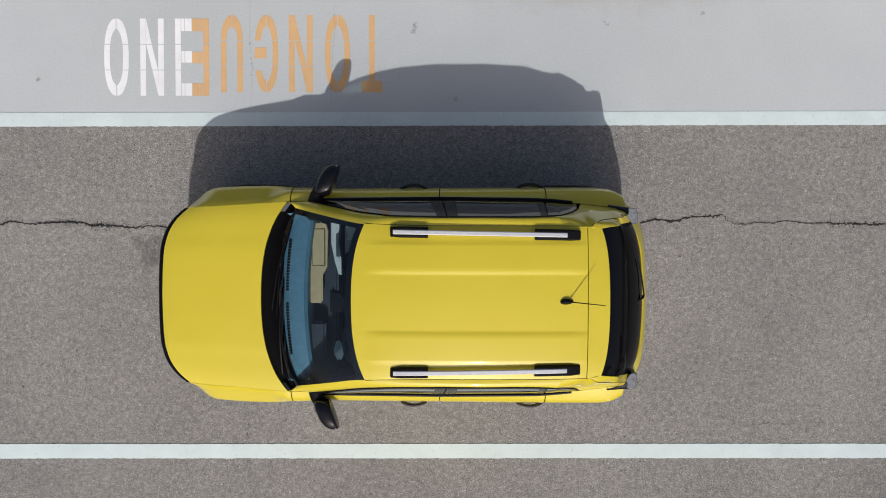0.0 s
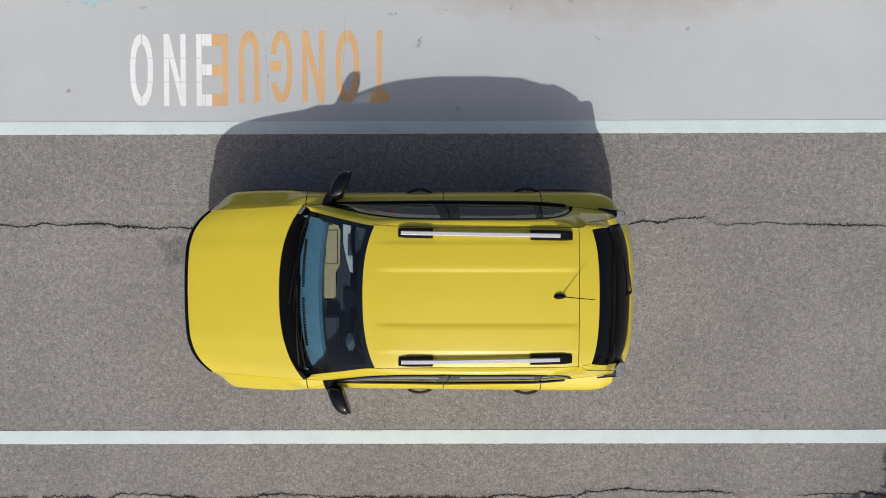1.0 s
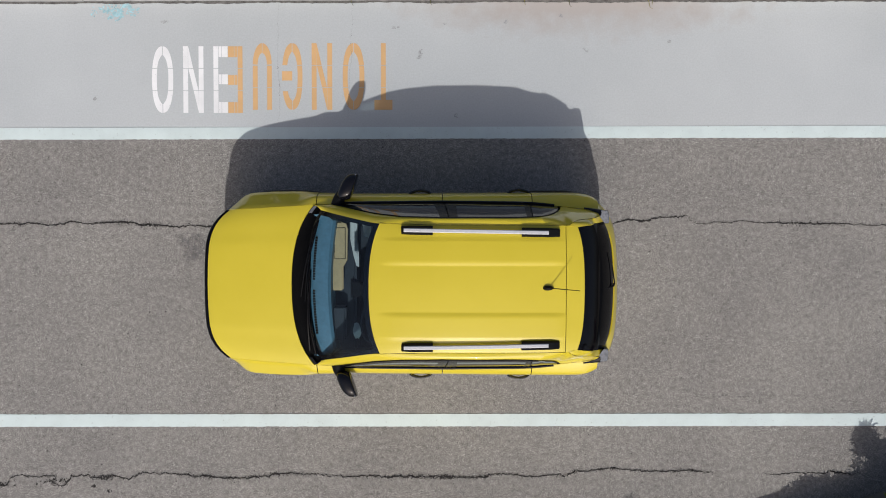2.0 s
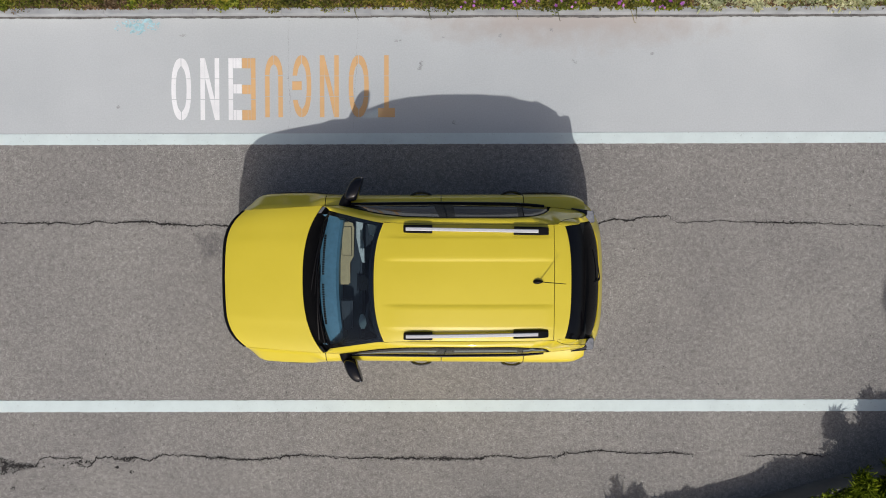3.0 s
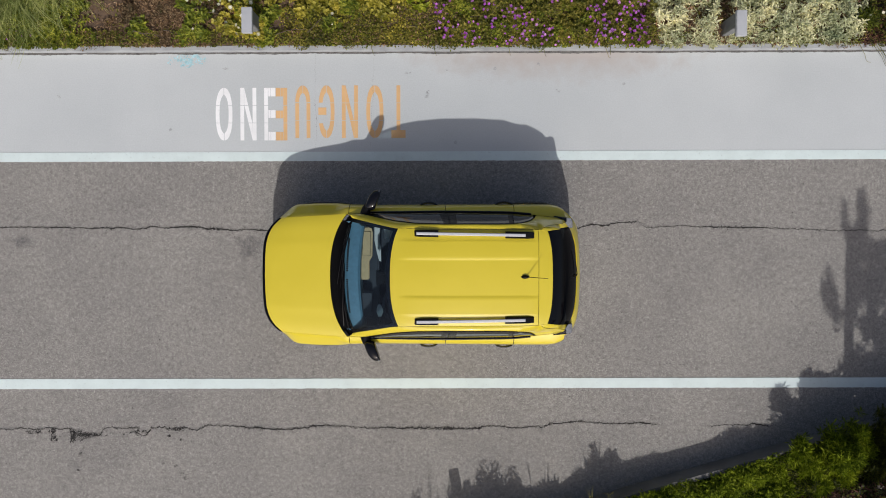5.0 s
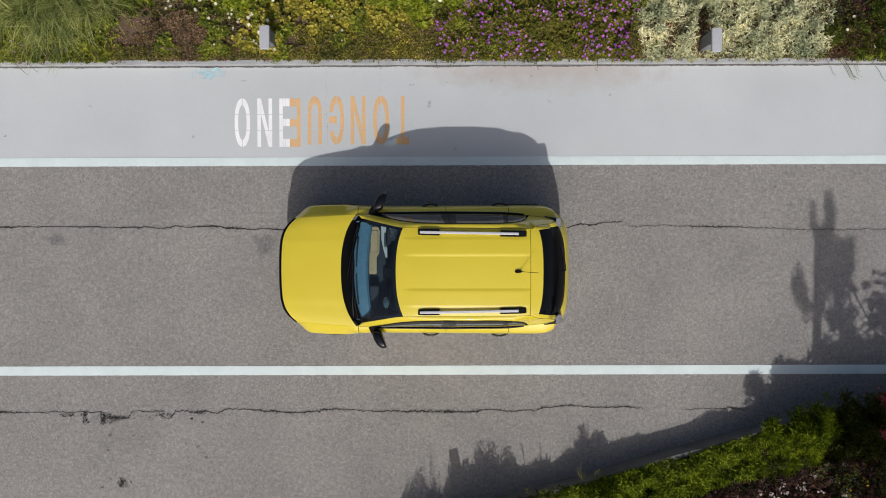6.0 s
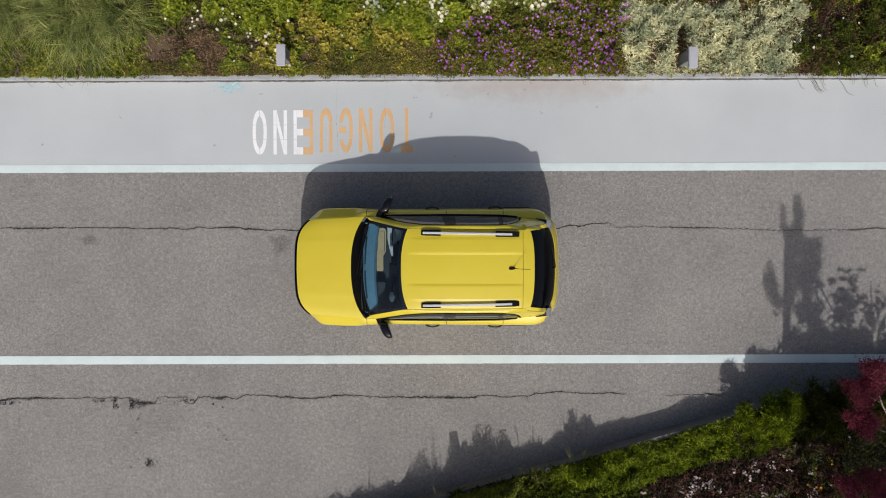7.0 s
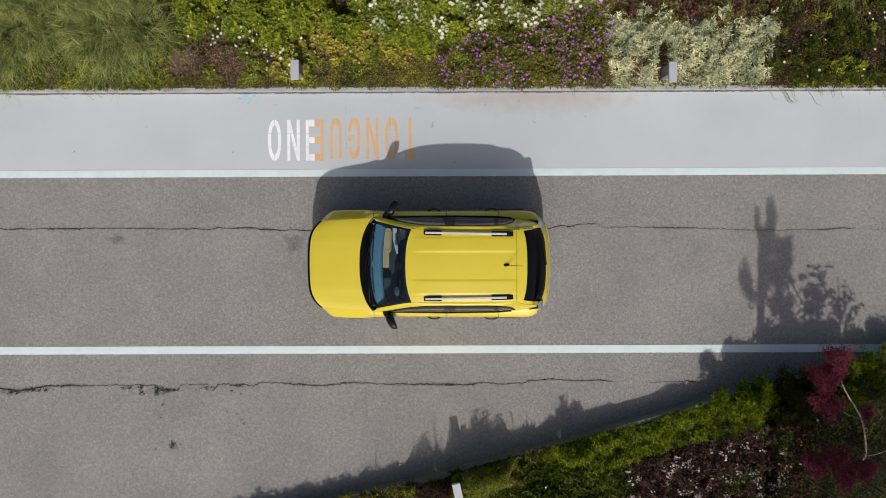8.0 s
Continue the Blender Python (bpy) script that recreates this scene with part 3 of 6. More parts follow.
def lerp_table(x, table):
    return float(np.interp(x, [a for a, _ in table], [b for _, b in table]))


def smooth_table(x, table, reach=0.09):
    """Like lerp_table, with rounded corners."""
    return sum(lerp_table(x + d * reach, table) for d in (-1, -0.5, 0, 0.5, 1)) / 5


WIDTH = [(-1.80, 0.70), (-1.71, 0.755), (-1.595, 0.858), (-1.53, 0.874), (-1.3, 0.884), (-1.07, 0.884), (-0.6, 0.868), (0.4, 0.874), (1.1, 0.878), (1.4, 0.880), (1.6, 0.876), (1.68, 0.860), (1.75, 0.815), (1.9, 0.71)]
TOP_Y = [(-0.9, 0.745), (-0.5, 0.762), (0.3, 0.770), (1.1, 0.760), (1.35, 0.735), (1.75, 0.690)]
TOP_Z = [(-0.9, 1.043), (0.0, 1.055), (1.1, 1.075), (1.75, 1.085)]


def hood_half(s):
    return 0.700 + 0.045 * s


def hood_z(s, v):
    z = 0.966 + 0.119 * s ** 0.85 - 0.008 * (1 - s) ** 8
    crease = 0.008 / (1 + math.exp((abs(v) - 0.60) * 30))
    return z - 0.010 * v * v - 0.018 * abs(v) ** 7 + crease - 0.006


def top_y(x):
    if x < -0.9:
        return hood_half(max(0, (x + 1.708) / 0.818)) + 0.002
    return smooth_table(x, TOP_Y)


def top_z(x):
    if x < -0.9:
        return hood_z(max(0, (x + 1.708) / 0.818), 1.0) - 0.002
    return smooth_table(x, TOP_Z)


def side_point(x, z):
    """The body's half width at x, at the height z."""
    w, yt, zt = smooth_table(x, WIDTH, 0.04), top_y(x), top_z(x)
    prof = [(0.24, w * 0.945), (0.36, w * 0.972), (0.50, w * 0.985), (0.62, w * 0.992), (0.72, w), (0.80, w * 0.996), (max(0.81, zt - 0.12), w * 0.975), (zt - 0.05, w * 0.945), (zt - 0.02, (w * 0.93 + yt) / 2 + 0.005), (zt, yt)]
    flat = lerp_table(z, prof)
    # the front wings fall away steeply from the bonnet
    g = w - yt
    steep = lerp_table(z, prof[:3] + [(0.66, w * 0.998), (max(0.72, zt - 0.205), w), (zt - 0.165, yt + 0.94 * g), (zt - 0.078, yt + 0.47 * g), (zt - 0.028, yt + 0.20 * g), (zt, yt)])
    k = min(1.0, max(0.0, (-0.84 - x) / 0.22))
    k = k * k * (3 - 2 * k)
    return flat + (steep - flat) * k


def sill(x):
    z = 0.27
    for ax, az in ARCHES:
        d = abs(x - ax)
        if d < 0.39:
            z = max(z, az + math.sqrt(0.39 ** 2 - d * d))
    return z


def side_panel(name, x0, x1, s, n, label="", material=None, parent=None):
    rows = []
    for i in range(n + 1):
        x = x0 + (x1 - x0) * i / n
        a, b = sill(x), top_z(x)
        row = []
        for j in range(19):
            u = j / 18
            z = a + (b - a) * (1 - (1 - u) ** 1.5)
            row.append((x, s * side_point(x, z), z))
        rows.append(row)
    return part(name, sheet(rows, None, 0.004), material or PAINT, parent or car, label)


BONNET_FRONT = [(0, -1.906), (0.3, -1.902), (0.55, -1.890), (0.70, -1.866), (0.82, -1.824), (0.92, -1.768), (1.0, -1.703), (1.1, -1.61)]
BONNET_REAR = [(0, -1.092), (0.2, -1.089), (0.38, -1.076), (0.55, -1.053), (0.70, -1.020), (0.80, -0.988), (0.90, -0.947), (1.0, -0.892), (1.1, -0.83)]


def edge_table(v, table):
    """A table of a half edge, mirrored, with its corners rounded."""
    return sum(lerp_table(abs(v + d), table) for d in (-0.06, -0.03, 0, 0.03, 0.06)) / 5


def hood_point(s, v, drop=0.0):
    y = v * hood_half(s)
    xf, xr = edge_table(abs(v), BONNET_FRONT), edge_table(abs(v), BONNET_REAR)
    return Vector((xf + (xr - xf) * s, y, hood_z(s, v) - drop))


VS = [i / 24 for i in range(-24, 25)]
part("bonnet", sheet([[hood_point(s / 20, v) for v in VS] for s in range(21)], None, -0.012), PAINT, car, "smooth yellow bonnet")
# black seal along the bonnet's leading edge
rows = []
for dx, dz in ((0.004, 0.001), (-0.006, -0.010), (-0.028, -0.012), (-0.036, -0.020), (-0.037, -0.040), (-0.015, -0.068)):
    rows.append([hood_point(0, v) + Vector((dx - 0.004 * abs(v), 0, dz)) for v in VS])
part("bonnet_edge_trim", sheet(rows), SATIN_BLACK, car, "thin gloss-black strip")


def nose_row(z, x0, half, corner=0.22):
    return [Vector((x0 + 0.06 * v * v + corner * abs(v) ** 5, v * half, z)) for v in VS]


front_levels = [(0.86, -1.955, 0.735), (0.78, -1.96, 0.765), (0.64, -1.965, 0.775), (0.52, -1.97, 0.775), (0.42, -1.97, 0.77), (0.30, -1.96, 0.755), (0.22, -1.93, 0.73)]
rows = [[hood_point(0, v, 0.055) for v in VS]] + [nose_row(*lv) for lv in front_levels]
part("front_bumper", sheet(rows, None, -0.012), PAINT, car, "yellow front bumper")
bm = bmesh.new()
rows = [[p + Vector((-0.012, 0, 0)) for p in nose_row(z, x0, h)[10:39]] for z, x0, h in front_levels[1:4]]
grille = part("grille", sheet(rows, bm, -0.01), GLOSS_BLACK, car, "black slatted grille")
for k in range(4):
    z = 0.555 + k * 0.05
    part("grille_bar", tube([p + Vector((-0.022, 0, 0)) for p in nose_row(z, -1.967, 0.778)[11:38]], 0.009, 6), CHROME, grille)
bm = bmesh.new()
rows = [[p + Vector((-0.010, 0, 0)) for p in nose_row(z, x0, h)[7:42]] for z, x0, h in front_levels[4:]]
part("lower_intake", sheet(rows, bm, -0.01), BLACK, car, "black lower intake")
for s in (-1, 1):
    rows = []
    for z in (0.60, 0.66, 0.73):
        r = nose_row(z, -1.967, 0.778)
        r = r[40:48] if s > 0 else r[1:9]
        rows.append([p + Vector((-0.012, 0, 0)) for p in r])
    part("headlamp", sheet(rows, None, -0.01), LAMP_CLEAR, car, "clear headlamp lens")
# the plate carries no readable mark
part("number_plate", box(bmesh.new(), (-2.004, -0.26, 0.42), (-1.99, 0.26, 0.53), 0.003), SEAT_PALE, car, "blank pale plate")

for s in (-1, 1):
    side_panel("front_fender", -1.708, -0.872, s, 48)
    fd = side_panel("front_door", -0.864, 0.296, s, 26)
    rd = side_panel("rear_door", 0.304, 1.126, s, 30)
    side_panel("rear_quarter", 1.134, 1.74, s, 36)
    for door, x0, x1 in ((fd, -0.01, 0.20), (rd, 0.915, 1.125)):
        xm = (x0 + x1) / 2
        y = side_point(xm, 0.90)
        bm = tube([(x0, s * (y - 0.010), 0.905), (x0 + 0.035, s * (y + 0.016), 0.91), (xm, s * (y + 0.030), 0.915), (x1 - 0.035, s * (y + 0.016), 0.912), (x1, s * (y - 0.010), 0.907)], 0.0145, 8, 25)
        part("door_handle", bm, HANDLE_BLACK, door, "dark curved door handle")
    # black sill and wheel-arch cladding
    bm = bmesh.new()
    rows = [[(x, s * (side_point(x, 0.30) + d), z) for x in np.linspace(-0.80, 0.95, 20)] for z, d in ((0.40, 0.004), (0.36, 0.012), (0.26, 0.010), (0.20, -0.03))]
    part("sill_cladding", sheet(rows, bm, -0.01), BLACK, car, "black plastic sill")
    for ax, az in ARCHES:
        rows = []
        for k in range(25):
            a = radians(-8 + 196 * k / 24)
            row = []
            for r, d in ((0.385, -0.05), (0.388, 0.012), (0.42, 0.014), (0.445, 0.004)):
                x, z = ax + r * math.cos(a), max(0.215, az + r * math.sin(a))
                row.append((x, s * (side_point(x, z) + d), z))
            rows.append(row)
        part("arch_cladding", sheet(rows), BLACK, car, "black wheel-arch trim")

# wheels
for ax, az in ARCHES:
    for s in (-1, 1):
        hub = new("wheel")
        hub.parent = car
        hub.location = (ax, s * 0.745, TYRE)
        tyre = [(-0.10, 0.20), (-0.105, 0.26), (-0.10, 0.305), (-0.075, TYRE - 0.002), (0, TYRE), (0.075, TYRE - 0.002), (0.10, 0.305), (0.105, 0.26), (0.10, 0.20)]
        part("tyre", lathe(tyre, 40), RUBBER, hub)
        bm = lathe([(-0.09, 0.215), (0.09 * s, 0.21), (0.095 * s, 0.20), (0.06 * s, 0.185), (-0.05 * s, 0.18)], 40)
        for k in range(5):
            m = Matrix.Rotation(2 * math.pi * k / 5, 4, "Y")
            box(bm, (-0.028, 0.05 * s - 0.02, 0.03), (0.028, 0.05 * s + 0.025, 0.19), 0.006, m)
        lathe([(0.04 * s, 0.0), (0.085 * s, 0.0), (0.08 * s, 0.05), (0.04 * s, 0.055)], 20, "y", (0, 0, 0), bm)
        part("rim", bm, SILVER, hub, "five-spoke alloy rim")
        bm = lathe([(0.02 * s, 0.0), (0.02 * s, 0.18)], 24)
        part("brake_disc", bm, BLACK, hub)

# underbody
bm = bmesh.new()
box(bm, (-1.75, -0.60, 0.20), (1.75, 0.60, 0.34), 0.03)
box(bm, (-0.78, -0.80, 0.22), (0.94, 0.80, 0.34), 0.02)
part("underbody", bm, BLACK, car)


# rear end
def tail_row(z, x0, half):
    return [Vector((x0 - 0.055 * v * v - 0.21 * abs(v) ** 7, v * half, z)) for v in VS]


tail_levels = [(1.06, 1.895, 0.66), (0.99, 1.935, 0.72), (0.90, 1.958, 0.80), (0.80, 1.962, 0.815), (0.70, 1.965, 0.82)]
part("tailgate", sheet([tail_row(*lv) for lv in tail_levels], None, -0.012), PAINT, car)
bumper_levels = [(0.698, 1.966, 0.822), (0.68, 1.996, 0.826), (0.62, 2.004, 0.830), (0.50, 2.004, 0.830), (0.42, 1.998, 0.826)]
part("rear_bumper", sheet([tail_row(*lv) for lv in bumper_levels], None, -0.012), PAINT, car)
part("rear_diffuser", sheet([tail_row(*lv) for lv in ((0.42, 1.992, 0.826), (0.32, 1.98, 0.815), (0.22, 1.93, 0.79))], None, -0.012), BLACK, car, "black lower bumper")
part("rear_plate", box(bmesh.new(), (1.948, -0.26, 0.745), (1.9645, 0.26, 0.845), 0.003), SEAT_PALE, car, "blank pale plate")
for s in (-1, 1):
    outer = [(1.600, s * 0.717, 1.108), (1.68, s * 0.709, 1.132), (1.757, s * 0.696, 1.165)]
    inner = [(1.600, s * 0.707, 1.118), (1.67, s * 0.684, 1.158), (1.737, s * 0.640, 1.190)]
    lamp = part("tail_lamp", ruled(outer, inner, 16, 5, 0.008, 0.012, s), GLOSS_BLACK, car, "dark tail lamp wrapping the corner")
    bm = bmesh.new()
    plan = [(1.742, 0.694), (1.806, 0.690), (1.818, 0.668), (1.822, 0.584), (1.812, 0.570), (1.780, 0.572), (1.728, 0.636)]
    rings = []
    for z, grow, back in ((0.96, -0.004, 0.030), (1.05, 0.0, 0.016), (1.165, 0.0, 0.0), (1.182, -0.006, -0.004)):
        rings.append([bm.verts.new((x + back + (grow if x > 1.77 else -grow), s * (y + (grow if y > 0.63 else -grow)), z - 0.10 * (x - 1.742))) for x, y in plan])
    for p, q in zip(rings, rings[1:]):
        for k in range(7):
            bm.faces.new((p[k], p[(k + 1) % 7], q[(k + 1) % 7], q[k]))
    bm.faces.new(rings[-1])
    bm.faces.new(rings[0][::-1])
    part("lamp_lens", bm, LAMP_CLEAR, lamp, "clear ribbed lens standing out at the corner")
    part("lamp_housing", box(bmesh.new(), (1.50, min(s * 0.40, s * 0.678), 0.80), (1.775, max(s * 0.40, s * 0.678), 1.085), 0.015), CAP_GREY, lamp, "grey lamp housing")
    part("lamp_core", tube([(1.78, s * 0.66, 0.95), (1.83, s * 0.60, 0.96)], 0.025, 8), LAMP_RED, lamp)

# ---- upper body ----
ROOF_TOP = [(-0.36, 1.487), (-0.2, 1.515), (0.0, 1.536), (0.3, 1.553), (0.7, 1.558), (1.1, 1.550), (1.38, 1.535), (1.56, 1.503)]


def roof_half(x):
    return lerp_table(x, [(-0.34, 0.576), (-0.1, 0.564), (0.2, 0.554), (1.2, 0.553), (1.4, 0.550), (1.55, 0.546)])


def step(a, b, t):
    t = max(0, min(1, (t - a) / (b - a)))
    return t * t * (3 - 2 * t)


def roof_point(x, v, drop=0.0):
    y = v * roof_half(x)
    z = smooth_table(x, ROOF_TOP) - 0.036 * v * v - 0.010 * abs(v) ** 9
    near = step(-0.27, -0.12, x) * (1 - step(1.30, 1.42, x))
    z += near * (0.0085 * step(0.196, 0.240, abs(y)) - 0.006 * step(0.415, 0.45, abs(y)))
    return Vector((x, y, z - drop))


ROOF_VS = sorted({round(i / 30, 4) for i in range(-30, 31)} | {round(k * f, 4) for k in (-1, 1) for f in (0.325, 0.34, 0.355, 0.37, 0.385, 0.69, 0.705, 0.72, 0.735, 0.75)})


def roof_front(v):
    return -0.338 + 0.03 * v * v + 0.065 * abs(v) ** 3


def roof_sheet(x_of, n):
    return sheet([[roof_point(x_of(i / n, v), v) for v in ROOF_VS] for i in range(n + 1)], None, -0.012)


part("roof", roof_sheet(lambda s, v: roof_front(v) + (1.368 - roof_front(v)) * s, 40), PAINT, car, "yellow roof with long pressed ribs")


def spoiler_end(v):
    return 1.532 - 0.02 * v * v - 0.04 * abs(v) ** 4


part("roof_spoiler", roof_sheet(lambda s, v: 1.374 + (spoiler_end(v) - 1.374) * s, 8), PAINT, car, "yellow spoiler above the rear glass")
bm = sheet([[roof_point(spoiler_end(v) - 0.004, v, 0.004) for v in VS], [roof_point(spoiler_end(v) - 0.03, v, 0.035) for v in VS]], None, -0.01)
part("spoiler_lip", bm, PAINT, car)
# dark gutter under the spoiler joint
bm = sheet([[roof_point(1.355, v, 0.02) for v in VS], [roof_point(1.385, v, 0.02) for v in VS]])
part("roof_joint", bm, BLACK, car)


def visor_end(v):
    return Vector((1.690 - 0.025 * v * v - 0.035 * abs(v) ** 6, v * 0.572, 1.392 - 0.026 * v * v))


def visor_point(u, v):
    a = roof_point(spoiler_end(v) - 0.012, v * 0.985, 0.006)
    return a.lerp(visor_end(v), u) + Vector((0, 0, 0.008 * 4 * u * (1 - u)))


def rear_glass_point(s, v):
    a = visor_end(v) + Vector((-0.045, 0, -0.020))
    b = Vector((1.878 - 0.05 * v * v - 0.05 * abs(v) ** 6, v * 0.60, 1.076))
    p = a.lerp(b, s)
    p.x += 0.022 * 4 * s * (1 - s)
    return p


part("rear_visor", sheet([[visor_point(s / 8, v) for v in VS] for s in range(9)], None, -0.016), VISOR_BLACK, car, "gloss-black visor under the spoiler")
part("rear_glass", sheet([[rear_glass_point(s / 12, v) for v in VS] for s in range(13)], None, -0.006), REAR_BLACK, car, "dark rear glass")
bm = tube([(1.79, -0.02, 1.20), (1.866, 0.0, 1.125), (1.880, 0.02, 1.11)], 0.010, 8, 9)
tube([(1.885, 0.015, 1.110), (1.858, 0.17, 1.135), (1.815, 0.31, 1.180)], (0.006, 0.004), 6, 9, bm)
part("rear_wiper", bm, BLACK, car, "black rear wiper")

# windscreen: lower and upper edge, black band, clear pane
def screen_point(s, v):
    lower = Vector((-0.945 + 0.04 * v * v + 0.085 * abs(v) ** 4, v * 0.695, 1.105 - 0.03 * v * v))
    upper = roof_point(roof_front(v) - 0.006, v * 0.985, 0.006)
    p = lower.lerp(upper, s)
    k = 4 * s * (1 - s)
    return p + Vector((-0.012 * k, 0, 0.022 * k))


def screen_patch(s0, s1, v0, v1, lift=0.0, n=12, m=30):
    return [[screen_point(s0 + (s1 - s0) * i / n, v0 + (v1 - v0) * j / m) + Vector((-0.5, 0, 0.86)) * lift for j in range(m + 1)] for i in range(n + 1)]


pane = part("windscreen", sheet(screen_patch(0, 1, -1, 1, 0.0), None, 0.0, True), FRONT_GLASS, car, "clear blue-tinted windscreen", True)
pane.visible_shadow = False
for s0, s1, v0, v1 in ((0.0, 0.05, -1, 1), (0.93, 1.0, -1, 1), (0.05, 0.93, -1, -0.94), (0.05, 0.93, 0.94, 1)):
    part("windscreen_band", sheet(screen_patch(s0, s1, v0, v1, -0.004)), GLOSS_BLACK, pane, "black ceramic band")
# cowl between bonnet and windscreen
rows = []
for k in range(7):
    u = k / 6
    rows.append([hood_point(1, v, 0.016).lerp(screen_point(0.0, v) + Vector((0.01, 0, -0.004)), u) + Vector((0, 0, -0.02 * math.sin(math.pi * u))) for v in VS])
part("cowl", sheet(rows, None, -0.006), COWL_BLACK, car, "black cowl panel")
for y0, y1, k in ((-0.10, 0.50, 0), (-0.60, -0.06, 1)):
    a, b = screen_point(-0.10, y0 / 0.7), screen_point(0.06, y1 / 0.7)
    lift = Vector((-0.012, 0, 0.022))
    bm = tube([a + lift * 0.6, a.lerp(b, 0.5) + lift * 1.5, b + lift], (0.011, 0.007), 6, 9)
    tube([screen_point(-0.02, (y0 - 0.05) / 0.7) + lift * 0.7, screen_point(0.045, (y0 + y1) / 1.4) + lift * 0.9, screen_point(0.075, (y1 + 0.12) / 0.7) + lift * 0.7], 0.007, 6, 9, bm)
    part("windscreen_wiper", bm, SATIN_BLACK, car, "black wiper blade")
for s in (-1, 1):
    part("cowl_corner", sheet([[hood_point(1, s * v, 0.0) + Vector((0.01, 0, 0.004)) for v in (0.90, 0.93, 0.96, 0.985)], [hood_point(1, s * v, 0.0) + Vector((0.04, 0, 0.010)) for v in (0.90, 0.93, 0.96, 0.985)]], None, -0.006), CAP_GREY if s > 0 else BLACK, car, "small corner cap")

for s in (-1, 1):
    def m(points):
        return [(x, s * y, z) for x, y, z in points]

    def belt(x):
        return (x, top_y(x) - 0.004, top_z(x) + 0.004)

    def head(x):
        """The upper edge of the side glass."""
        return (x, lerp_table(x, [(-0.74, 0.752), (-0.30, 0.655), (-0.05, 0.624), (0.3, 0.615), (1.0, 0.616), (1.2, 0.628), (1.29, 0.655), (1.36, 0.69)]), lerp_table(x, [(-0.74, 1.060), (-0.30, 1.345), (-0.05, 1.450), (0.3, 1.494), (0.8, 1.496), (1.15, 1.468), (1.27, 1.36), (1.36, 1.20)]))

    for nm, xs_low, xs_up, mt in (("mirror_sail", (-0.70, -0.55), (-0.70, -0.57), SATIN_BLACK), ("front_side_window", (-0.55, 0.208), (-0.57, 0.285), SIDE_GLASS), ("window_pillar", (0.208, 0.31), (0.285, 0.355), SATIN_BLACK), ("window_pillar", (0.318, 0.42), (0.363, 0.437), SATIN_BLACK), ("rear_side_window", (0.42, 1.045), (0.437, 1.037), PRIVACY_GLASS), ("window_pillar", (1.045, 1.10), (1.037, 1.085), SATIN_BLACK), ("quarter_window", (1.108, 1.36), (1.093, 1.335), PRIVACY_GLASS)):
        n = 14
        low = [belt(a) for a in np.linspace(*xs_low, n)]
        up = [head(a) for a in np.linspace(*xs_up, n)]
        rows = []
        for j in range(7):
            u = j / 6
            rows.append([Vector((p[0] + (q[0] - p[0]) * u, s * (p[1] + (q[1] - p[1]) * u + 0.012 * 4 * u * (1 - u)), p[2] + (q[2] - p[2]) * u)) for p, q in zip(low, up)])
        part(nm, sheet(rows, None, 0.0, True), mt, car, "", True)
    # bright belt strip and black window seal
    part("belt_strip", tube([(x, s * (y + 0.006), z) for x, y, z in (belt(a) for a in np.linspace(-0.72, 1.33, 24))], 0.013, 8), GLOSS_BLACK, car, "black belt moulding")
    part("window_seal", tube([(x, s * (y + 0.003), z) for x, y, z in (head(a) for a in np.linspace(-0.70, 1.34, 40))], 0.007, 6), BLACK, car, "black window seal")
    # pillar and door-top frame from the bonnet corner over the doors to the tail
    low = [belt(-0.885), belt(-0.78), *[head(a) for a in (-0.70, -0.5, -0.30, -0.15, 0.0, 0.2, 0.45, 0.7, 0.95, 1.15)]]
    up = [screen_point(0, 1.0), screen_point(0.12, 1.0), screen_point(0.25, 1.0), screen_point(0.55, 1.0), screen_point(0.85, 1.0), roof_point(-0.22, 1), *[roof_point(a, 1) for a in (-0.05, 0.2, 0.45, 0.7, 0.95, 1.2)]]
    up = [(p[0], abs(p[1]), p[2]) for p in up]
    part("door_frame_rail", ruled(m(low), m(up), 60, 8, 0.013, 0.006, s), PAINT, car, "yellow pillar and roof rail")
    part("roof_ditch", tube(m([tuple(roof_point(a, 1.0) + Vector((0, 0.001, -0.0006))) for a in np.linspace(-0.24, 1.38, 30)]), 0.0024, 6), BLACK, car)
    # rear pillar
    wing = [tuple(roof_point(1.40, 1)), (1.435, 0.578, 1.470), (1.49, 0.600, 1.412), (1.58, 0.612, 1.342), (1.655, 0.621, 1.300), (1.685, 0.630, 1.245), (1.725, 0.640, 1.188), (1.79, 0.630, 1.078)]
    low = [head(1.15), head(1.25), head(1.32), head(1.36), belt(1.40), belt(1.50), belt(1.60), belt(1.68), belt(1.74)]
    up = [tuple(roof_point(1.2, 1)), tuple(roof_point(1.33, 1)), *wing[:-1]]
    part("rear_pillar", ruled(m(low), m(up), 40, 8, 0.012, 0.010, s), PAINT, car, "yellow rear pillar")
    inner = [*(visor_point(u, s * 0.985) for u in (0.0, 0.5, 1.0)), *(rear_glass_point(u, s * 0.985) for u in (0.25, 0.5, 0.75, 1.0))]
    inner = [(p.x, abs(p.y), p.z + 0.006) for p in inner]
    part("spoiler_wing", ruled(m([(x, y - 0.005, z + 0.002) for x, y, z in wing]), m(inner), 24, 5, 0.006, 0.008, s), PAINT, car, "yellow spoiler side beside the rear glass")
    part("wing_joint", tube(m([(x, y - 0.002, z - 0.004) for x, y, z in wing]), 0.0035, 6, 30), BLACK, car)
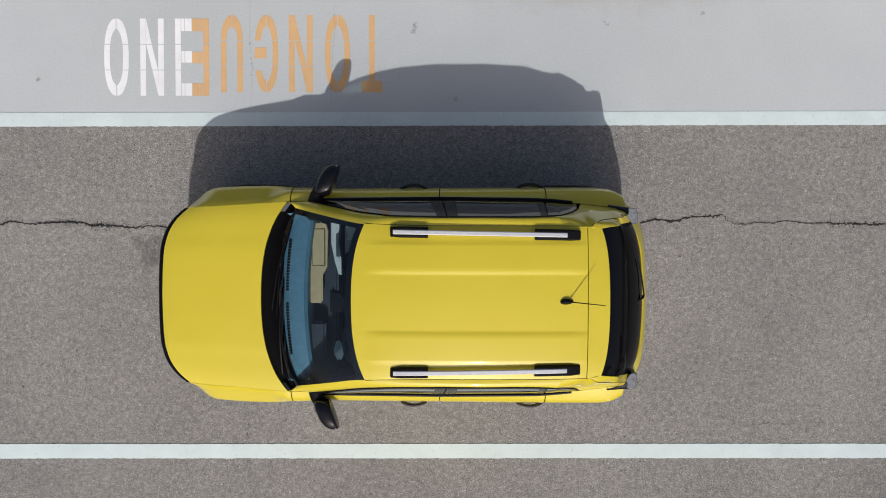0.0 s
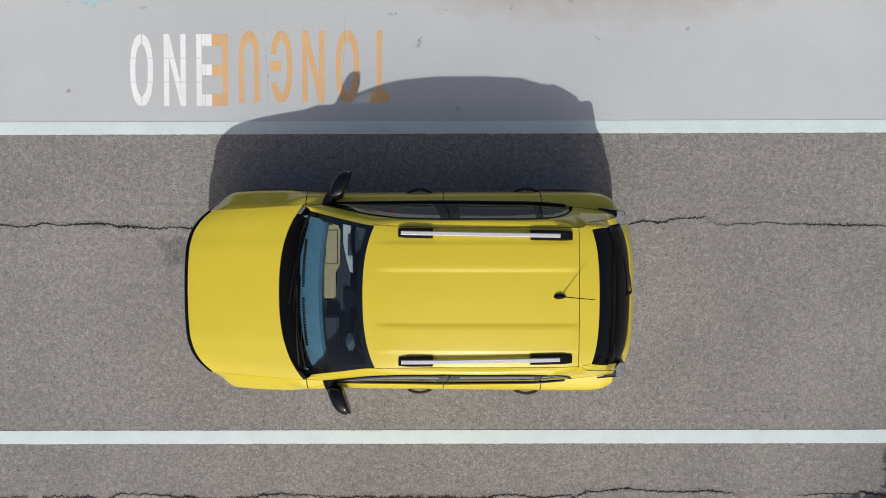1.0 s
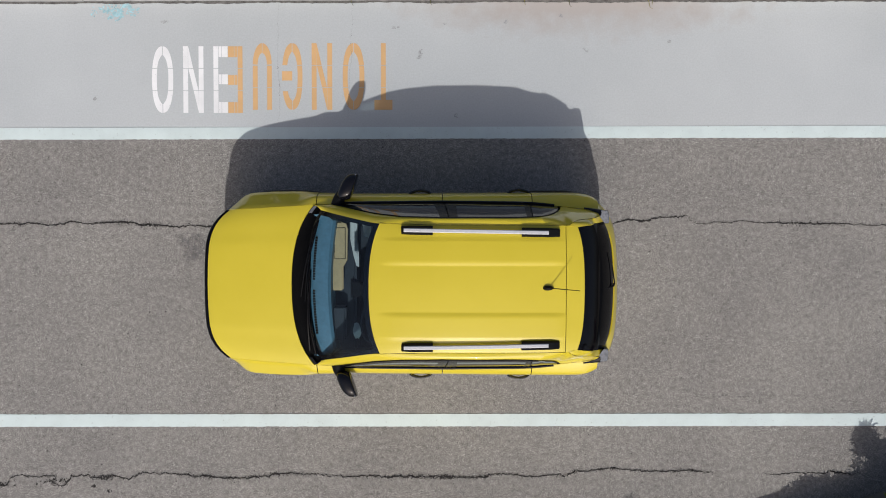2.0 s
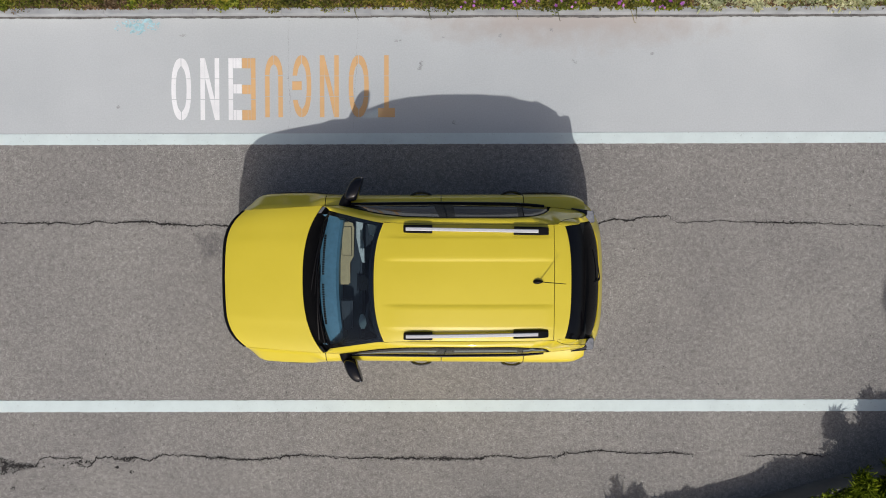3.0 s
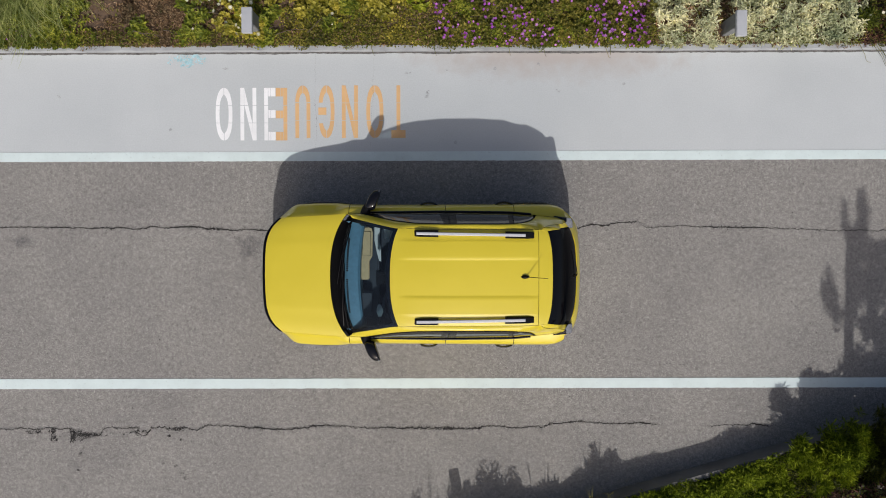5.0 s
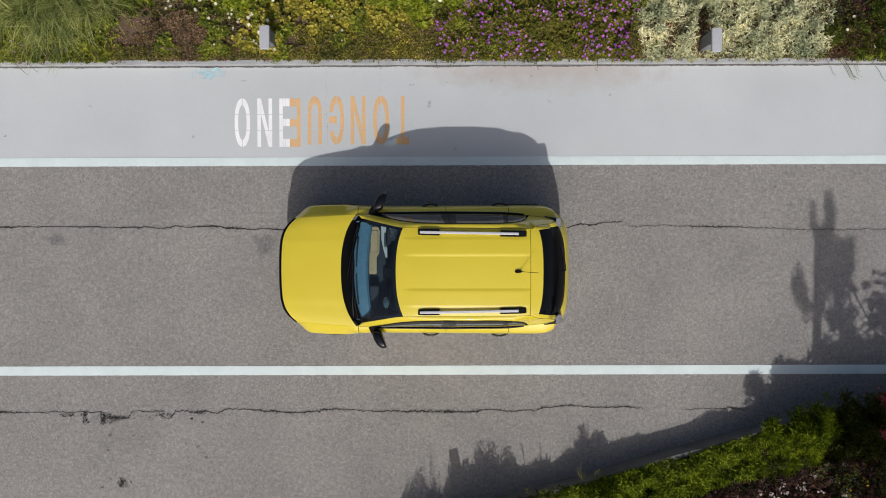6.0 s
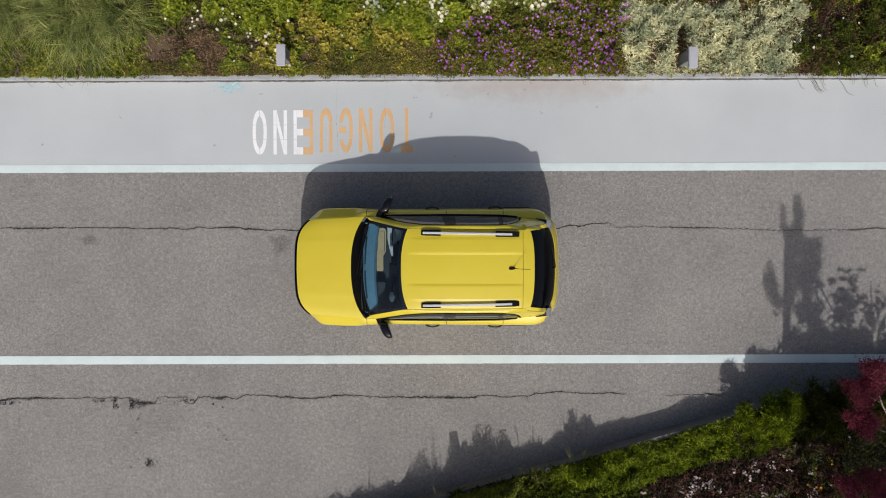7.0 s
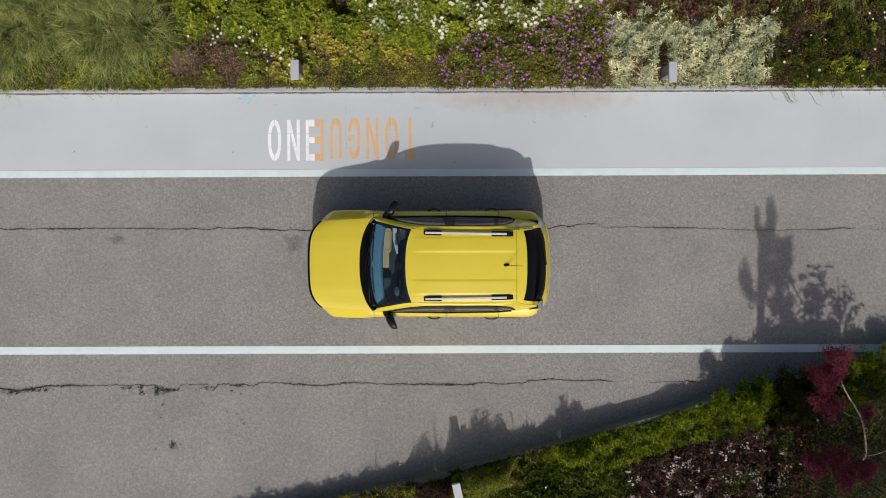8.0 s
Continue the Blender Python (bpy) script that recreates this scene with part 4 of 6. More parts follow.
    # shut lines
    for x in (-0.868, 0.30, 1.13):
        rows = [[(x + d, s * (side_point(x, z) - 0.016), z) for z in np.linspace(0.34 if x < 1 else 0.62, top_z(x), 16)] for d in (-0.012, 0.012)]
        part("shut_line", sheet(rows), BLACK, car)

    # mirror
    bm = bmesh.new()
    bmesh.ops.create_uvsphere(bm, u_segments=28, v_segments=16, radius=1)
    for v in bm.verts:
        c = v.co
        v.co = Vector((math.copysign(abs(c.x) ** 0.8, c.x) * (0.080 + 0.016 * (1 - c.y) * 0.5), math.copysign(abs(c.y) ** 0.75, c.y) * 0.122, math.copysign(abs(c.z) ** 0.75, c.z) * 0.082))
        v.co.x += 0.085 * (v.co.y / 0.122) * 0.55
        if v.co.x > 0.045 + 0.34 * v.co.y:
            v.co.x = 0.045 + 0.34 * v.co.y + 0.15 * (v.co.x - 0.045 - 0.34 * v.co.y)
    for v in bm.verts:
        v.co = Vector((v.co.x - 0.562 + 0.006 * s, s * (v.co.y + 0.91), v.co.z + 1.085))
    mirror = part("wing_mirror", bm, GLOSS_BLACK, car, "gloss-black wing mirror")
    part("mirror_arm", tube([(-0.67, s * 0.74, 1.045), (-0.655, s * 0.80, 1.05), (-0.60, s * 0.88, 1.06)], (0.062, 0.046), 10, 7), BLACK, mirror)
    part("mirror_glass", box(bmesh.new(), (-0.011, -0.095, -0.055), (0.0, 0.095, 0.055), 0.004, pose(-0.519 + 0.006 * s, s * 0.93, 1.085, 0, 0, s * -17)), CHROME, mirror)

    # roof rail on two black feet
    rail = new("roof_rail")
    rail.parent = car
    tagged(rail, "silver roof rail on black feet")

    def rail_y(x):
        return s * (0.508 - 0.018 * x) + 0.002

    for x0, x1, tip in ((-0.06, 0.22, -1), (0.985, 1.325, 1)):
        bm = bmesh.new()
        xa, xb = x0, x1
        rows = []
        for x, wd, hg in ((xa, 0.036 if tip < 0 else 0.043, 0.004 if tip < 0 else 0.044), (xa + 0.012, 0.040 if tip < 0 else 0.044, 0.036 if tip < 0 else 0.05), (xa + 0.08, 0.044, 0.052), (xb - 0.08, 0.044, 0.052), (xb - 0.012, 0.044 if tip < 0 else 0.040, 0.05 if tip < 0 else 0.036), (xb, 0.043 if tip < 0 else 0.036, 0.044 if tip < 0 else 0.004)):
            base = smooth_table(x, ROOF_TOP) - 0.070
            hg += 0.020 if hg > 0.01 else 0.008
            y = rail_y(x)
            rows.append([(x, y - wd, base), (x, y - wd * 0.85, base + hg), (x, y - wd * 0.6, base + hg + 0.012), (x, y + wd * 0.6, base + hg + 0.012), (x, y + wd * 0.85, base + hg), (x, y + wd, base)])
        sheet(rows, bm)
        bmesh.ops.holes_fill(bm, edges=[e for e in bm.edges if e.is_boundary])
        part("rail_foot", bm, BLACK, rail, "black plastic foot")
    rows = []
    for x in np.linspace(-0.03, 1.215, 24):
        z, y = smooth_table(float(x), ROOF_TOP) + 0.010, rail_y(float(x))
        rows.append([(x, y - 0.016, z - 0.012), (x, y - 0.016, z + 0.004), (x, y - 0.011, z + 0.008), (x, y + 0.011, z + 0.008), (x, y + 0.016, z + 0.004), (x, y + 0.016, z - 0.012), (x, y - 0.016, z - 0.012)])
    bm = sheet(rows)
    bmesh.ops.holes_fill(bm, edges=[e for e in bm.edges if e.is_boundary])
    part("rail_bar", bm, SILVER, rail, "brushed silver bar")

# aerial
bm = bmesh.new()
bmesh.ops.create_uvsphere(bm, u_segments=20, v_segments=10, radius=1)
for v in bm.verts:
    v.co = Vector((1.215 + 0.050 * v.co.x, 0.012 + 0.022 * v.co.y * (1 - 0.25 * v.co.x), 1.538 + 0.042 * max(v.co.z, -0.2)))
aerial = part("aerial_base", bm, BLACK, car, "black aerial base")
part("aerial_mast", tube([(1.235, 0.012, 1.565), (1.33, 0.011, 1.68), (1.435, 0.010, 1.805)], (0.0045, 0.003), 6, 6), BLACK, aerial)

# ---- inside the car ----
rows = []
for x, z in ((-0.955, 1.050), (-0.90, 1.072), (-0.83, 1.088), (-0.755, 1.088), (-0.730, 1.066), (-0.722, 0.85)):
    rows.append([Vector((x + 0.06 * v * v - (x + 0.955) * (0.6 if v > 0 else 0.4) * max(0, (abs(v) - 0.90) / 0.10) ** 2, v * 0.655, z - 0.012 * v * v)) for v in VS])
dash = part("dashboard", sheet(rows, None, -0.02), DASH, car, "blue-grey dashboard top")
for y0, y1 in ((0.06, 0.44), (-0.44, -0.05)):
    n = 17
    for k in range(n):
        y = y0 + (y1 - y0) * k / (n - 1)
        x = -0.885 + 0.06 * (y / 0.66) ** 2
        part("vent_slot", box(bmesh.new(), (x - 0.011, y - 0.008, 1.055), (x + 0.011, y + 0.008, 1.080)), BLACK, dash)
part("dash_panel", box(bmesh.new(), (-0.735, -0.055, 0.93), (-0.628, 0.59, 0.975), 0.012), BEIGE, car, "beige passenger-side dash panel")
bm = bmesh.new()
corners = [(-0.645, 0.135), (-0.592, 0.235), (-0.585, 0.52), (-0.60, 0.57), (-0.645, 0.585)]
ring = [[bm.verts.new((x, y, z)) for x, y in corners] for z in (0.93, 0.974)]
for k in range(5):
    bm.faces.new((ring[0][k], ring[0][(k + 1) % 5], ring[1][(k + 1) % 5], ring[1][k]))
bm.faces.new(ring[1])
part("glove_box", bm, BEIGE, car, "beige glove box front")
part("glove_seam", box(bmesh.new(), (-0.7135, 0.2385, 0.96), (-0.6045, 0.5365, 0.978), 0.003), SEAM, car)
part("glove_lid", box(bmesh.new(), (-0.710, 0.242, 0.965), (-0.608, 0.533, 0.982), 0.004), BEIGE, car, "beige lid with a fine seam")
# pale door pocket and seat side seen past the dash end
bm = bmesh.new()
corners = [(-0.572, 0.60), (-0.572, 0.42), (-0.545, 0.28), (-0.515, 0.17), (-0.490, 0.16), (-0.492, 0.30), (-0.512, 0.42), (-0.505, 0.60)]
ring = [[bm.verts.new((x, y, z)) for x, y in corners] for z in (0.80, 0.885)]
for k in range(8):
    bm.faces.new((ring[0][k], ring[0][(k + 1) % 8], ring[1][(k + 1) % 8], ring[1][k]))
bm.faces.new(ring[1])
part("lower_dash_panel", bm, SEAT_PALE, car, "pale lower dash panel")
part("door_pocket", ruled([(-0.47, 0.60, 0.86), (-0.455, 0.52, 0.84), (-0.45, 0.44, 0.84)], [(-0.40, 0.61, 0.86), (-0.38, 0.54, 0.84), (-0.385, 0.42, 0.84)], 12, 6, 0.02, 0.01), SEAT_PALE, car, "pale door pocket")
part("dash_vent", ruled([(-0.53, -0.37, 0.93), (-0.545, -0.45, 0.93), (-0.52, -0.52, 0.92)], [(-0.49, -0.37, 0.93), (-0.465, -0.45, 0.93), (-0.49, -0.52, 0.92)], 12, 4, 0.01, 0.01), SEAT_PALE, car, "pale air vent surround")
part("dash_fascia", box(bmesh.new(), (-0.70, -0.64, 0.55), (-0.52, 0.64, 0.84), 0.02), TRIM_DARK, car)
part("instrument_hood", box(bmesh.new(), (-0.73, -0.52, 0.86), (-0.60, -0.20, 0.99), 0.02), TRIM_DARK, car)
bm = bmesh.new()
tor = [Vector((0.0, 0.18 * math.cos(a), 0.18 * math.sin(a))) for a in np.linspace(0, 2 * math.pi, 33)]
tilt = pose(-0.36, -0.36, 0.92, 0, -28, 0)
tube([tilt @ p for p in tor], 0.016, 8, 0, bm)
for a in (0, 120, 240):
    tube([tilt @ Vector((0, 0, 0)), tilt @ Vector((0, 0.17 * math.cos(radians(a + 90)), 0.17 * math.sin(radians(a - 90))))], 0.018, 6, 0, bm)
part("steering_wheel", bm, TRIM_DARK, car)
bm = box(bmesh.new(), (-0.515, -0.11, 1.285), (-0.47, 0.10, 1.345), 0.02)
box(bm, (-0.50, -0.085, 1.30), (-0.40, 0.075, 1.375), 0.02)
box(bm, (-0.42, -0.04, 1.33), (-0.33, 0.04, 1.425), 0.01)
part("rear_view_mirror", bm, BLACK, car, "black rear-view mirror")
part("cabin_floor", box(bmesh.new(), (-0.84, -0.80, 0.345), (0.93, 0.80, 0.40)), TRIM_DARK, car)
for y, mt, lb in ((0.36, TRIM_DARK, "dark passenger seat"), (-0.36, TRIM_DARK, "dark driver seat")):
    bm = box(bmesh.new(), (-0.32, y - 0.25, 0.50), (0.22, y + 0.25, 0.66), 0.05)
    box(bm, (0.0, y - 0.25, 0.60), (0.14, y + 0.25, 1.12), 0.05, pose(0.12, 0, 0, 0, 9, 0))
    box(bm, (0.10, y - 0.13, 1.13), (0.19, y + 0.13, 1.31), 0.04, pose(0.10, 0, 0, 0, 7, 0))
    part("front_seat", bm, mt, car, lb)
bm = box(bmesh.new(), (0.62, -0.62, 0.50), (1.10, 0.62, 0.66), 0.05)
box(bm, (1.05, -0.62, 0.60), (1.20, 0.62, 1.12), 0.05)
part("rear_bench", bm, TRIM_DARK, car)
for s in (-1, 1):
    part("door_lining", box(bmesh.new(), (-0.70, min(s * 0.68, s * 0.74), 0.42), (1.40, max(s * 0.68, s * 0.74), 0.955), 0.01), TRIM_DARK, car)
    bm = box(bmesh.new(), (-0.40, min(s * 0.62, s * 0.685), 0.75), (0.20, max(s * 0.62, s * 0.685), 0.83), 0.015)
    part("armrest", bm, SEAT_PALE if s > 0 else TRIM_DARK, car)
part("headlining", sheet([[roof_point(x, v * 0.96, 0.04) for v in VS] for x in np.linspace(-0.24, 1.40, 20)]), SEAT_PALE, car)


# ---- planting ----
def leaf_stuff(name, centres, size, aspect, lean, material, label, category, seed, aim=None, kind="stuff", parent=None):
    """Folded leaves at the given places. lean: 0 lies flat, 1 stands any way."""
    rs = np.random.RandomState(seed)
    n = len(centres)
    c = np.asarray(centres, float)
    a = rs.uniform(0, 2 * np.pi, n)
    el = rs.uniform(-0.3, 1.0, n) * lean * 1.3
    d = np.stack([np.cos(a) * np.cos(el), np.sin(a) * np.cos(el), np.sin(el)], 1)
    if aim is not None:
        d = np.asarray(aim)
    up = np.stack([rs.normal(0, 0.35 * lean + 0.1, n), rs.normal(0, 0.35 * lean + 0.1, n), np.ones(n)], 1)
    w = np.cross(up, d)
    w /= np.linalg.norm(w, axis=1)[:, None]
    nrm = np.cross(d, w)
    L = (size * rs.uniform(0.6, 1.3, n))[:, None]
    W = L * aspect
    if aim is not None:
        c = c + d * L * 0.55
    v = np.empty((n, 6, 3))
    v[:, 0] = c - d * L * 0.5
    v[:, 1] = c - d * L * 0.05 + w * W * 0.5 + nrm * L * 0.08
    v[:, 2] = c + d * L * 0.5 - nrm * L * 0.10
    v[:, 3] = c - d * L * 0.05 - w * W * 0.5 + nrm * L * 0.08
    v[:, 4] = c + d * L * 0.28 + w * W * 0.36 + nrm * L * 0.05
    v[:, 5] = c + d * L * 0.28 - w * W * 0.36 + nrm * L * 0.05
    base = np.arange(n)[:, None] * 6
    f = np.concatenate([base + np.array([[0, 2, 4, 1]]), base + np.array([[0, 3, 5, 2]])])
    me = bpy.data.meshes.new(name)
    me.from_pydata(v.reshape(-1, 3), [], f)
    me.materials.append(material)
    ob = new(name, me)
    if parent is not None:
        ob.parent = parent
        return tagged(ob, label)
    return tagged(ob, label, category, kind=kind)


def wave(x, y, scale, off):
    return np.array([noise.noise((float(a) * scale + off, float(b) * scale, off)) for a, b in zip(x, y)])


def drift(rs, n, x0, x1, y0, y1, height, rough, keep=None, scale=2.2, off=0.0, ragged=0.15):
    """Places for leaves over a mounded patch with an uneven outline: n of them, nearly all in the upper skin."""
    x, y = rs.uniform(x0 - ragged, x1 + ragged, n), rs.uniform(y0, y1, n)
    edge = wave(x, y, 1.6, off + 3.3) * ragged * 2
    ok = (x + edge > x0) & (x + edge < x1)
    x, y = x[ok], y[ok]
    h = height * (0.60 + 0.7 * wave(x, y, scale, off)) + rough * (wave(x, y, 5.5, off + 9) + 0.6 * wave(x, y, 12.0, off + 12))
    if keep is not None:
        w = wave(x, y, 1.9, off + 20) + 0.6 * wave(x, y, 4.6, off + 21) + 0.5 * wave(x, y, 10.0, off + 22)
        ok = keep(x, y, w + rs.normal(0, 0.10, len(x)))
        x, y, h = x[ok], y[ok], h[ok]
    z = 0.10 + np.maximum(h, 0.015) * (1 - 0.8 * rs.uniform(0, 1, len(x)) ** 2.0) + 0.012 * rs.normal(0, 1, len(x))
    # lower towards the kerb
    z = 0.10 + (z - 0.10) * np.clip(0.35 + (y - 3.0) / 0.5, 0.35, 1)
    lip = y < 3.03
    z[lip] = np.maximum(z[lip], 0.128 + 0.02 * rs.uniform(0, 1, lip.sum()))
    out = wave(x, y * 0, 2.6, off + 50) + 0.5 * wave(x, y * 0, 9.0, off + 51)
    ok = ~lip | (out > 0.0)
    x, y, z = x[ok], y[ok], z[ok]
    return np.stack([x, y, z], 1)


bed = slab("flower_bed", [(x, kerb_line(x) + 0.07) for x in np.linspace(-20, 20, 60)], [(x, 12.0) for x in np.linspace(-20, 20, 60)], -0.1, 0.108, SOIL, "bare brown soil of the flower bed", "flower bed")
BED0, BED1 = 2.97, 6.4
rs = np.random.RandomState(5)


def cover(places, size, aspect, lean, material, label, seed, name="groundcover"):
    return leaf_stuff(name, places, size, aspect, lean, material, label, "groundcover", seed)


def sprigs(places, per, size, aspect, rise, material, label, seed, name="groundcover", tall=0.0):
    """Rosettes: a few leaves spring from each place, rising at an angle within rise."""
    rs = np.random.RandomState(seed + 500)
    c = np.repeat(np.asarray(places), per, axis=0)
    n = len(c)
    a = np.tile(np.arange(per) * 2 * np.pi / per, len(places)) + rs.normal(0, 0.35, n) + np.repeat(rs.uniform(0, 6.3, len(places)), per)
    el = rs.uniform(rise[0], rise[1], n)
    c = c + np.stack([rs.normal(0, 0.12 * size, n), rs.normal(0, 0.12 * size, n), -tall * rs.uniform(0, 1, n)], 1)
    aim = np.stack([np.cos(a) * np.cos(el), np.sin(a) * np.cos(el), np.sin(el)], 1)
    return leaf_stuff(name, c, size, aspect, 0.6, material, label, "groundcover", seed, aim)


def mound_spots(rs, n, x0, x1, y0, y1, radius, height, keep=None, off=0.0):
    """Middles of low cushions that crowd together: x, y, radius and height."""
    spots = []
    for _ in range(n * 6):
        x, y, r = rs.uniform(x0, x1), rs.uniform(y0, y1), rs.uniform(*radius)
        w = noise.noise((x * 1.5 + off, y * 1.5, off)) + 0.5 * noise.noise((x * 4.0 + off, y * 4.0, off + 7))
        if (keep is None or keep(x, y, w)) and all((x - p[0]) ** 2 + (y - p[1]) ** 2 > (0.62 * (r + p[2])) ** 2 for p in spots):
            spots.append((x, y, r, rs.uniform(*height)))
        if len(spots) == n:
            break
    return spots


def on_mounds(rs, spots, dense):
    """Places over the domes of cushions, so many to the square metre, lower towards the kerb."""
    out = []
    for x, y, r, h in spots:
        n = max(3, int(dense * math.pi * r * r))
        d, a = np.sqrt(rs.uniform(0, 1, n)), rs.uniform(0, 2 * np.pi, n)
        d = d * (1 + 0.22 * np.sin(3 * a + x * 9) + 0.14 * np.sin(5 * a + y * 7))
        px, py = x + r * d * np.cos(a), y + r * d * np.sin(a)
        top = h * np.sqrt(np.clip(1 - 0.80 * d * d, 0.06, 1)) * min(1, max(0.4, 0.4 + (y - 3.0) / 0.5))
        out.append(np.stack([px, py, 0.10 + top * rs.uniform(0.78, 1.04, n)], 1))
    p = np.concatenate(out)
    return p[p[:, 1] > 2.99]


slab("dark_mulch_patch", [(x, kerb_line(x) + 0.10) for x in np.linspace(5.75, 12, 20)], [(x, 11.9) for x in np.linspace(5.75, 12, 20)], 0.0, 0.112, DARK_SOIL, "dark mulch under the groundcover", "mulch")
front = lambda x, y, w: (w > -0.25 + 0.42 * ((x > -4.4) & (x < -2.3))) & ((y < 3.85) | (x < -4.4) | (x > 2.9))
cover(drift(rs, 36000, -9, 9, BED0, 5.4, 0.09, 0.10, front, off=1.0), 0.038, 0.55, 0.8, OLIVE, "low olive-green groundcover leaves", 11)
cover(drift(rs, 34000, -9, 9, BED0, 5.4, 0.07, 0.08, lambda x, y, w: (w > -0.25) & ((y < 3.85) | (x < -4.4) | (x > 2.9)), off=2.0), 0.034, 0.45, 0.9, RUSSET, "russet dried groundcover leaves", 12)
# dark-coloured leaf layer that paints the shade in the gaps between shrubs
cover(drift(rs, 22000, -4.6, 3.0, 3.6, 5.6, 0.12, 0.12, off=2.2), 0.05, 0.5, 1.0, DARK_LEAF, "inner leaves under the shrubs, coloured dark for the shade in the gaps", 37)
cover(drift(rs, 20000, -4.4, -2.2, 2.98, 3.7, 0.10, 0.10, lambda x, y, w: w > -0.2, off=2.5, ragged=0.3), 0.036, 0.45, 0.9, RUSSET, "pinkish-brown dry groundcover by the kerb", 24)
# bright green leafy shrubs behind, in crowded cushions
spots = mound_spots(rs, 70, -4.35, 0.7, 3.80, 5.5, (0.15, 0.30), (0.26, 0.46), lambda x, y, w: y > 3.95 + 0.5 * w and w > -0.42, 3.0)
sprigs(on_mounds(rs, spots, 520), 8, 0.060, 0.62, (-0.2, 0.9), LIME, "bright green leafy shrubs in crowded cushions", 13, tall=0.05)
spots = mound_spots(rs, 60, -4.3, 0.6, 3.05, 4.1, (0.07, 0.17), (0.10, 0.22), lambda x, y, w: w > 0.08 + 0.5 * (x < -3.2 and y < 3.8), 3.5)
sprigs(on_mounds(rs, spots, 560), 6, 0.050, 0.55, (-0.1, 0.8), GREEN, "green leafy cushions of groundcover", 21, tall=0.03)
cover(drift(rs, 9000, -1.7, 0.6, 2.99, 3.65, 0.10, 0.10, off=4.4, ragged=0.3), 0.036, 0.5, 0.9, OLIVE, "olive mat of small leaves by the kerb", 49)
cover(drift(rs, 6000, -1.9, 0.6, 2.99, 3.65, 0.11, 0.10, lambda x, y, w: w > 0.0, off=4.7, ragged=0.3), 0.034, 0.6, 0.9, YELLOW_LEAF, "yellowish leaves in the mat by the kerb", 55)
# yellow-green rosettes round the garden light
spots = mound_spots(rs, 80, -2.75, -0.3, 3.12, 4.15, (0.05, 0.11), (0.13, 0.24), lambda x, y, w: w > 0.06 + 0.12 * (x > -1.2) - 0.2 * (3.45 < y < 4.0), 4.0)
sprigs(on_mounds(rs, spots, 560), 8, 0.046, 0.80, (-0.1, 0.7), YELLOW_LEAF, "yellow-green rosettes of fleshy leaves", 14, tall=0.02)
cover(drift(rs, 26000, -9, -4.3, 2.96, 3.55, 0.12, 0.12, lambda x, y, w: w > -0.35, off=2.7, ragged=0.3), 0.040, 0.5, 0.9, GREEN, "green weeds between grasses and kerb", 25)
spots = mound_spots(rs, 60, -8.6, -4.5, 3.02, 3.5, (0.08, 0.16), (0.10, 0.20), lambda x, y, w: w > -0.2, 2.7)
sprigs(on_mounds(rs, spots, 560), 7, 0.052, 0.4, (0.0, 0.9), GREEN, "tufts of green weeds by the kerb", 38, tall=0.03)
# purple-flowered cushion and the daisies behind it
cover(drift(rs, 44000, 0.3, 3.05, BED0, 5.2, 0.15, 0.16, off=5.0, ragged=0.3), 0.036, 0.5, 0.9, GREEN, "dense green foliage of the purple flowers", 15)
spots = mound_spots(rs, 90, 0.2, 3.0, 3.0, 4.9, (0.08, 0.18), (0.16, 0.28), lambda x, y, w: w > -0.25, 5.0)
sprigs(on_mounds(rs, spots, 520), 7, 0.040, 0.5, (0.0, 1.0), OLIVE, "olive cushions of small leaves", 39, tall=0.04)
spots = mound_spots(rs, 60, -0.9, 3.0, 3.75, 5.5, (0.14, 0.26), (0.30, 0.46), lambda x, y, w: y > 3.72 + 0.27 * max(0, x - 0.2) + 0.3 * w, 6.0)
sprigs(on_mounds(rs, spots, 420), 8, 0.072, 0.38, (-0.2, 0.9), DAISY_LEAF, "tall pale green daisy foliage", 16, tall=0.08)
sprigs(on_mounds(rs, spots, 260), 7, 0.070, 0.42, (-0.3, 0.7), GREEN, "green daisy foliage", 22, tall=0.14)
daisy_spots = spots


def fringe(n, x0, x1, off, gap):
    """Places along the kerb's back edge, some hanging over it."""
    x = rs.uniform(x0, x1, n)
    w = wave(x, x * 0, 1.7, off) + 0.6 * wave(x, x * 0, 6.0, off + 1)
    ok = w > gap
    x, w = x[ok], w[ok]
    hang = np.clip(w, 0, 1) * 0.12
    y = np.array([kerb_line(a) for a in x]) + 0.26 - (0.20 + hang) * rs.uniform(0, 1, len(x)) ** 1.1
    return np.stack([x, y, 0.125 + 0.05 * rs.uniform(0, 1, len(x))], 1)


cover(fringe(9000, -9, 3.1, 3.1, -0.35), 0.030, 0.5, 0.9, OLIVE, "olive leaves creeping along the kerb", 28)
cover(fringe(7000, -9, 9, 6.1, -0.05), 0.030, 0.45, 0.9, GREEN, "green leaves creeping along the kerb", 29)
cover(fringe(6000, -9, 9, 9.1, -0.2), 0.028, 0.45, 0.9, RUSSET, "dry leaves along the kerb", 30)
SILVER_EDGE = lambda x, y, w: (w > -0.46) & (y < 4.14 + 0.40 * w) & (x > 3.0 + 0.30 * np.clip(3.6 - y, 0, 1)) & ~((np.abs(x - 3.98) < 0.09) & (y > 3.1) & (y < 3.75))
